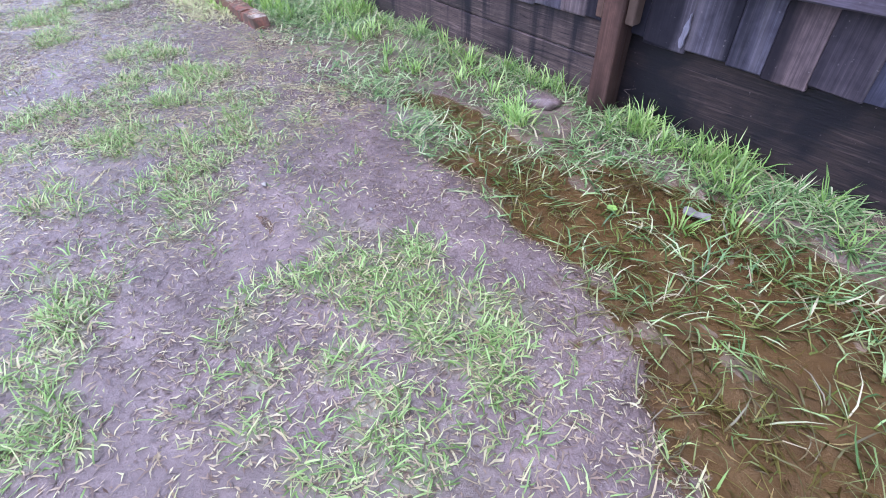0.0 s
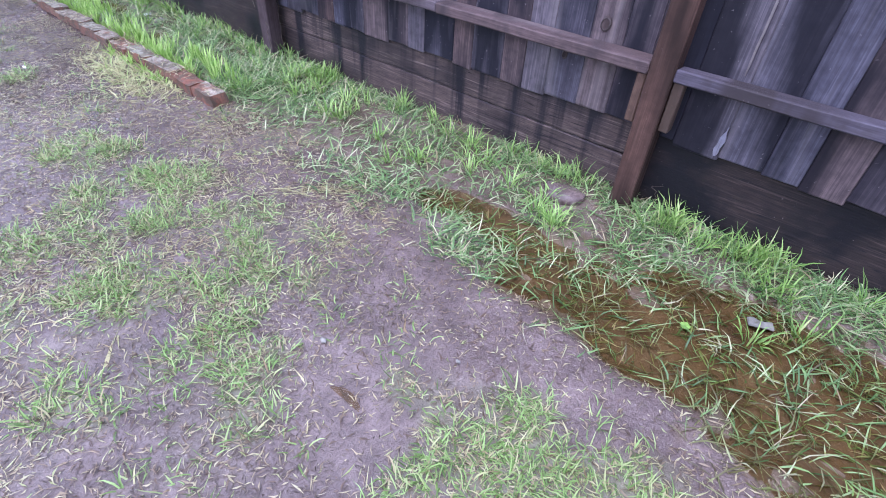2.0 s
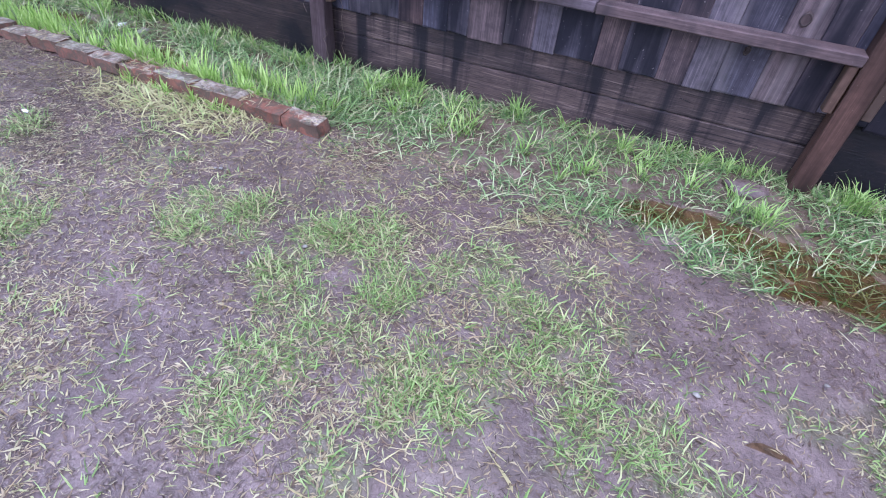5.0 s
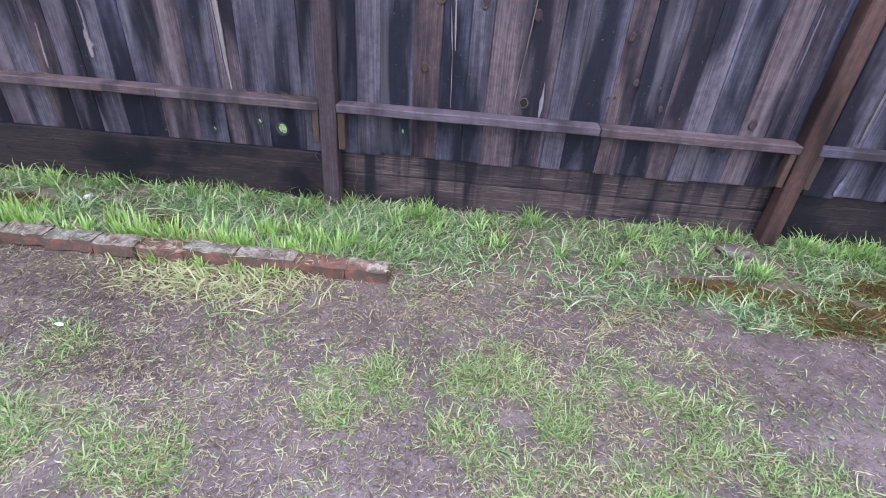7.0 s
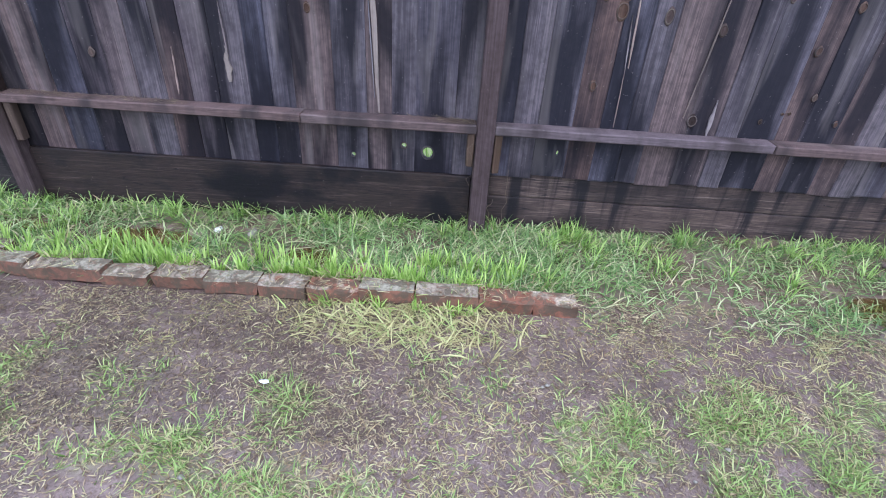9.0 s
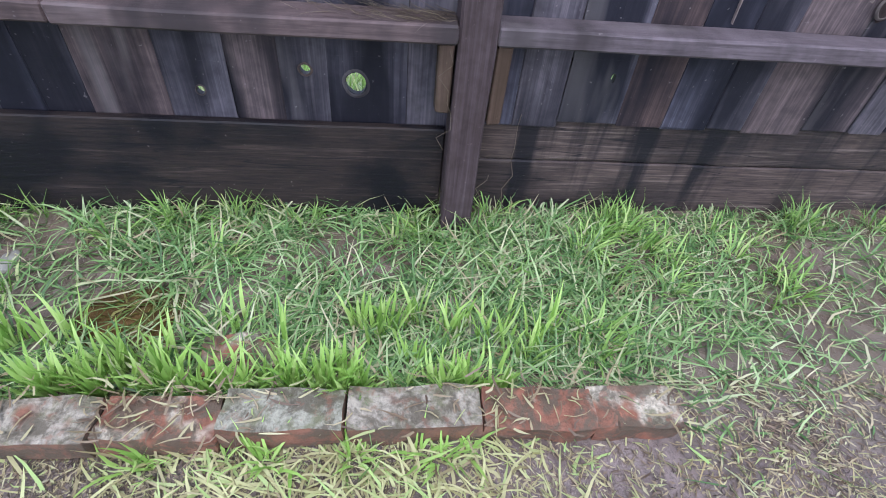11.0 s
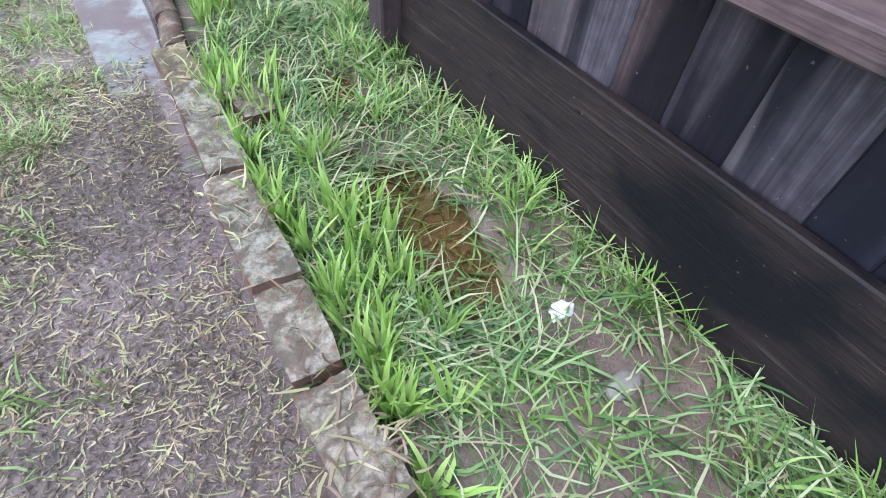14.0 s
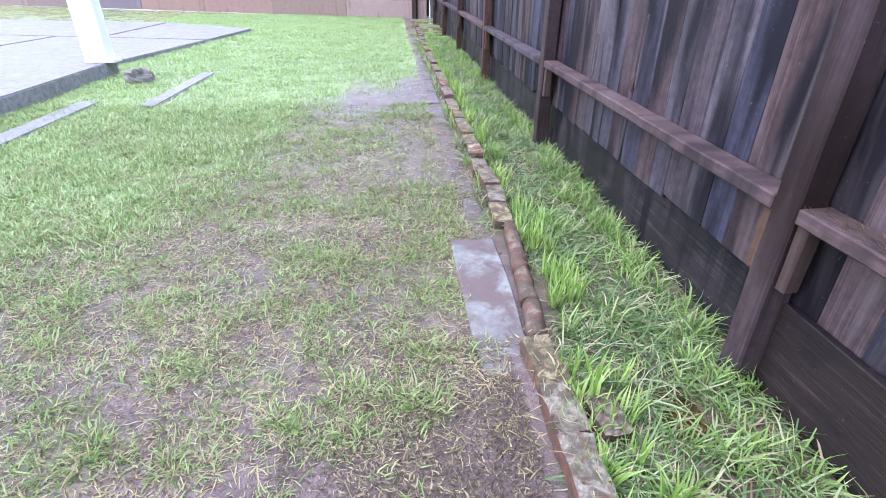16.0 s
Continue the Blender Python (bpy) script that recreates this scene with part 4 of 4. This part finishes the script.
# old brown fibres trodden into the mud
x, y = scatter(110000, -3.0, -0.75, -1.6, 6.2)
keep = (rng.rand(len(x)) < 0.25 + 0.75 * step(0.40, 0.60, smooth_noise(x, y, 0.35, 22))) & off_bricks(x, y) & (pool_depth(x, y) < 0.3)
x, y = x[keep], y[keep]
n = len(x)
bits("trodden_litter", "dark rotting plant fibres trodden into the mud", x, y, uni(n, 0.006, 0.030), uni(n, 0.0015, 0.0032), LITTER)

x, y = scatter(42000, -1.5, -0.79, 2.6, 5.3)
keep = (rng.rand(len(x)) < 0.3 + 0.7 * step(0.35, 0.55, smooth_noise(x, y, 0.2, 23))) & off_bricks(x, y)
x, y = x[keep], y[keep]
n = len(x)
bits("trodden_litter", "dark wet plant fibres beside the brick edging", x, y, uni(n, 0.006, 0.026), uni(n, 0.0015, 0.0035), LITTER)

# longer cut blades along the edging and over the worn lawn
x, y = scatter(44000, -2.6, -0.79, 0.6, 8.2)
keep = (rng.rand(len(x)) < 0.06 + 0.5 * step(0.5, 0.72, smooth_noise(x, y, 0.22, 81)) + 0.22 * step(-1.15, -0.85, x) * step(0.35, 0.6, smooth_noise(x, y, 0.1, 82)) + 0.3 * step(4.4, 5.0, y) * (1 - lush(x, y))) & off_bricks(x, y)
x, y = x[keep], y[keep]
n = len(x)
grass("cut_blades", "longer cut grass blades strewn over the mud", x, y, uni(n, 0.025, 0.10), uni(n, 0.002, 0.005), uni(n, 1.4, 1.6), uni(n, 0.0, 0.3), STREWN)

# the fence bed: lodged long grass, upright tufts
x, y = scatter(140000, -0.95, 0.0, -2.8, 14.0)
edge = step(-0.95, -0.45, x + 0.25 * (smooth_noise(x, y, 0.2, 31) - 0.5))
keep = (rng.rand(len(x)) < (0.22 + 0.78 * step(0.34, 0.60, 0.65 * smooth_noise(x, y, 0.22, 32) + 0.35 * smooth_noise(x, y, 0.07, 33))) * (1 - 0.15 * step(0.2, 0.6, y) * step(2.0, 1.6, y)) * np.where(y < 2.0, edge, step(-0.70, -0.68, x)) * (1 - 0.86 * pool_depth(x, y))) & off_bricks(x, y)
x, y = x[keep], y[keep]
n = len(x)
grass("lodged_grass", "long wet grass lying flattened along the fence", x, y, uni(n, 0.05, 0.18) * np.where(y < 2.0, 0.75, 1.0), uni(n, 0.003, 0.007), uni(n, 0.85, 1.55), uni(n, -0.1, 0.9), CUT, azimuth=rng.normal(-0.8, 1.6, n))

cx, cy = scatter(1900, -0.66, -0.02, -2.8, 15.0)
keep = (rng.rand(len(cx)) < (0.12 + 0.75 * step(0.50, 0.72, smooth_noise(cx, cy, 0.17, 41))) * np.where(cy < 2.0, 0.45 * step(-0.62, -0.3, cx), 0.30 + 0.4 * step(5.0, 5.6, cy) + 0.6 * step(-0.24, -0.10, cx)) * (1 - pool_depth(cx, cy)))
x, y, az = clumps(cx[keep], cy[keep], 20, 0.018)
keep = off_bricks(x, y) & (x < -0.012)
x, y, az = x[keep], y[keep], az[keep]
n = len(x)
grass("bed_tufts", "upright green grass tufts in the fence bed", x, y, uni(n, 0.05, 0.14), uni(n, 0.004, 0.008), uni(n, 0.15, 0.8), uni(n, 0.1, 1.1), FRESH, azimuth=az)

# tall young grass along the bricks and along the fence foot
cx, cy = scatter(640, -0.66, -0.45, 2.25, 13.0)
keep = rng.rand(len(cx)) < 0.06 + 0.9 * step(0.45, 0.62, smooth_noise(cx, cy, 0.16, 51))
x, y, az = clumps(cx[keep], cy[keep], 11, 0.013)
keep = off_bricks(x, y)
x, y, az = x[keep], y[keep], az[keep]
n = len(x)
grass("tall_grass", "tall bright young grass behind the brick edging", x, y, uni(n, 0.06, 0.16), uni(n, 0.006, 0.012), uni(n, 0.03, 0.35), uni(n, 0.0, 0.5), SPROUT, azimuth=az)

cx, cy = scatter(420, -0.13, -0.03, -2.6, 9.0)
keep = rng.rand(len(cx)) < 0.08 + 0.6 * step(0.48, 0.7, smooth_noise(cx, cy, 0.25, 52))
x, y, az = clumps(cx[keep], cy[keep], 14, 0.018)
keep = x < -0.012
x, y, az = x[keep], y[keep], az[keep]
n = len(x)
grass("fence_foot_grass", "green grass growing against the fence foot", x, y, uni(n, 0.06, 0.15), uni(n, 0.003, 0.006), uni(n, 0.1, 0.6), uni(n, 0.2, 1.2), FRESH, azimuth=az)

cy = np.concatenate([uni(58, 2.42, 3.45), uni(34, 3.5, 5.0)])
x, y, az = clumps(-0.645 + rng.normal(0, 0.012, len(cy)), cy, 11, 0.009)
x = np.maximum(x, -0.668)
n = len(x)
grass("edging_grass", "bright young grass sprouting behind the bricks", x, y, uni(n, 0.05, 0.145), uni(n, 0.007, 0.014), uni(n, 0.02, 0.5), uni(n, 0.0, 0.5), SPROUT, azimuth=az)

# drowned grass in the puddles
x, y = scatter(17000, -1.3, -0.15, -2.4, 5.0)
keep = (pool_depth(x, y) > 0.05) & (rng.rand(len(x)) < 0.25 + 0.75 * step(0.4, 0.65, smooth_noise(x, y, 0.22, 61)))
x, y = x[keep], y[keep]
n = len(x)
grass("drowned_grass", "brownish grass blades lying in the puddle", x, y, uni(n, 0.04, 0.15), uni(n, 0.002, 0.005), uni(n, 0.9, 1.5), uni(n, 0.2, 0.7), SOAKED)

# half-drowned tufts that stand out of the water
cx, cy = scatter(200, -1.2, -0.2, -2.2, 1.1)
keep = (pool_depth(cx, cy) > 0.3) & (rng.rand(len(cx)) < 0.25 + 0.6 * step(0.45, 0.65, smooth_noise(cx, cy, 0.25, 63)))
x, y, az = clumps(cx[keep], cy[keep], 11, 0.02)
n = len(x)
grass("puddle_tufts", "wet green grass tufts standing out of the puddle", x, y, uni(n, 0.05, 0.15), uni(n, 0.003, 0.0055), uni(n, 0.6, 1.5), uni(n, 0.2, 1.0), CUT, azimuth=az + rng.normal(0, 0.5, n))

# a wisp of straw and a few long pale leaves on the mud
n = 90
f = rng.rand(n)
x, y = -1.08 + 0.26 * f + rng.normal(0, 0.02, n), 1.18 - 0.22 * f + rng.normal(0, 0.02, n)
grass("straw_wisp", "wisp of yellow straw lying on the mud", x, y, uni(n, 0.05, 0.16), uni(n, 0.002, 0.004), uni(n, 1.35, 1.6), uni(n, -0.1, 0.3), STRAW, azimuth=rng.normal(-0.7, 0.35, n))
x, y = np.array([-1.56, -1.33, -1.22, -1.9, -1.18]), np.array([0.25, 0.42, 0.16, 0.72, 2.55])
n = len(x)
grass("fallen_leaf", "long pale grass leaves lying on the mud", x, y, uni(n, 0.10, 0.15), uni(n, 0.009, 0.012), uni(n, 1.45, 1.6), uni(n, 0.0, 0.1), STREWN, azimuth=rng.normal(0.9, 0.4, n))

# raked straw by the bricks
n = 1250
x, y = -0.90 + rng.normal(0, 0.075, n), 2.82 + rng.normal(0, 0.26, n)
x = np.minimum(x, -0.80)
grass("raked_straw", "heap of yellowed cut grass beside the bricks", x, y, uni(n, 0.03, 0.15), uni(n, 0.003, 0.008), uni(n, 0.9, 1.6), uni(n, 0.0, 1.0), STRAW, azimuth=rng.normal(1.2, 1.3, n))
n = 260
x, y = uni(n, -0.098, -0.02), 2.545 + np.abs(rng.normal(0, 0.16, n))
grass("rail_straw", "dry grass litter lodged on the fence rail", x, y, uni(n, 0.03, 0.09), uni(n, 0.001, 0.002), uni(n, 1.2, 1.6), uni(n, -0.2, 0.2), LITTER, z=np.full(n, 0.623), azimuth=rng.normal(1.57, 0.4, n))
n = 500
x, y = uni(n, -0.098, -0.02), uni(n, 4.0, 4.93)
grass("rail_straw", "dry grass litter lodged on the fence rail", x, y, uni(n, 0.02, 0.06), uni(n, 0.001, 0.002), uni(n, 1.2, 1.6), uni(n, -0.2, 0.2), LITTER, z=np.full(n, 0.623), azimuth=rng.normal(1.57, 0.6, n))

cx = -0.805 + rng.normal(0, 0.012, 13)
cy = uni(13, 2.05, 3.2)
x, y, az = clumps(np.minimum(cx, -0.80), cy, 9, 0.010)
x = np.minimum(x, -0.795)
n = len(x)
grass("sprouting_grass", "young yellow-green grass sprouting in front of the bricks", x, y, uni(n, 0.05, 0.13), uni(n, 0.004, 0.009), uni(n, 0.1, 0.9), uni(n, 0.1, 1.0), SPROUT, azimuth=az)

# litter on the bricks
n = 900
x, y = uni(n, -0.79, -0.66), uni(n, 2.05, 5.2)
keep = rng.rand(n) < 0.2 + 0.8 * step(0.45, 0.65, smooth_noise(x, y, 0.2, 71))
x, y = x[keep], y[keep]
n = len(x)
grass("brick_litter", "cut grass blades lying over the bricks", x, y, uni(n, 0.02, 0.075), uni(n, 0.0025, 0.006), uni(n, 1.2, 1.65), uni(n, 0.0, 0.3), DRY, z=np.full(n, 0.078))

# the far lawn
cx, cy = scatter(29000, -7.0, -0.85, 5.0, 20.5)
keep = (rng.rand(len(cx)) < turf(cx, cy) * lush(cx, cy)) & ~((cx < -4.62) & (cy < 11.0)) & ~((cx < -4.98 + 0.18 * (cy - 10.95)) & (cy > 10.9) & (cy < 15.9 - 0.6 * (cx + 4.1))) & ~((cx < -3.40) & (cx > -3.56) & (cy > 8.95) & (cy < 10.7)) & ~((cx < -4.04) & (cx > -4.26) & (cy < 9.1))
x, y, az = clumps(cx[keep], cy[keep], 10, 0.04)
n = len(x)
grass("far_lawn", "thick bright green lawn further up the yard", x, y, uni(n, 0.03, 0.065), uni(n, 0.004, 0.008), uni(n, 0.2, 1.0), uni(n, 0.2, 1.0), FAR_LAWN, azimuth=az)
x, y = scatter(24000, 0.12, 3.6, -2.0, 8.0)
keep = rng.rand(len(x)) < step(3.6, 0.6, x) * step(5.0, 1.0, np.abs(y - 3.0))
x, y = x[keep], y[keep]
n = len(x)
grass("neighbour_grass", "bright green grass behind the fence", x, y, uni(n, 0.08, 0.2), uni(n, 0.005, 0.01), uni(n, 0.1, 0.6), uni(n, 0.1, 0.6), FRESH)
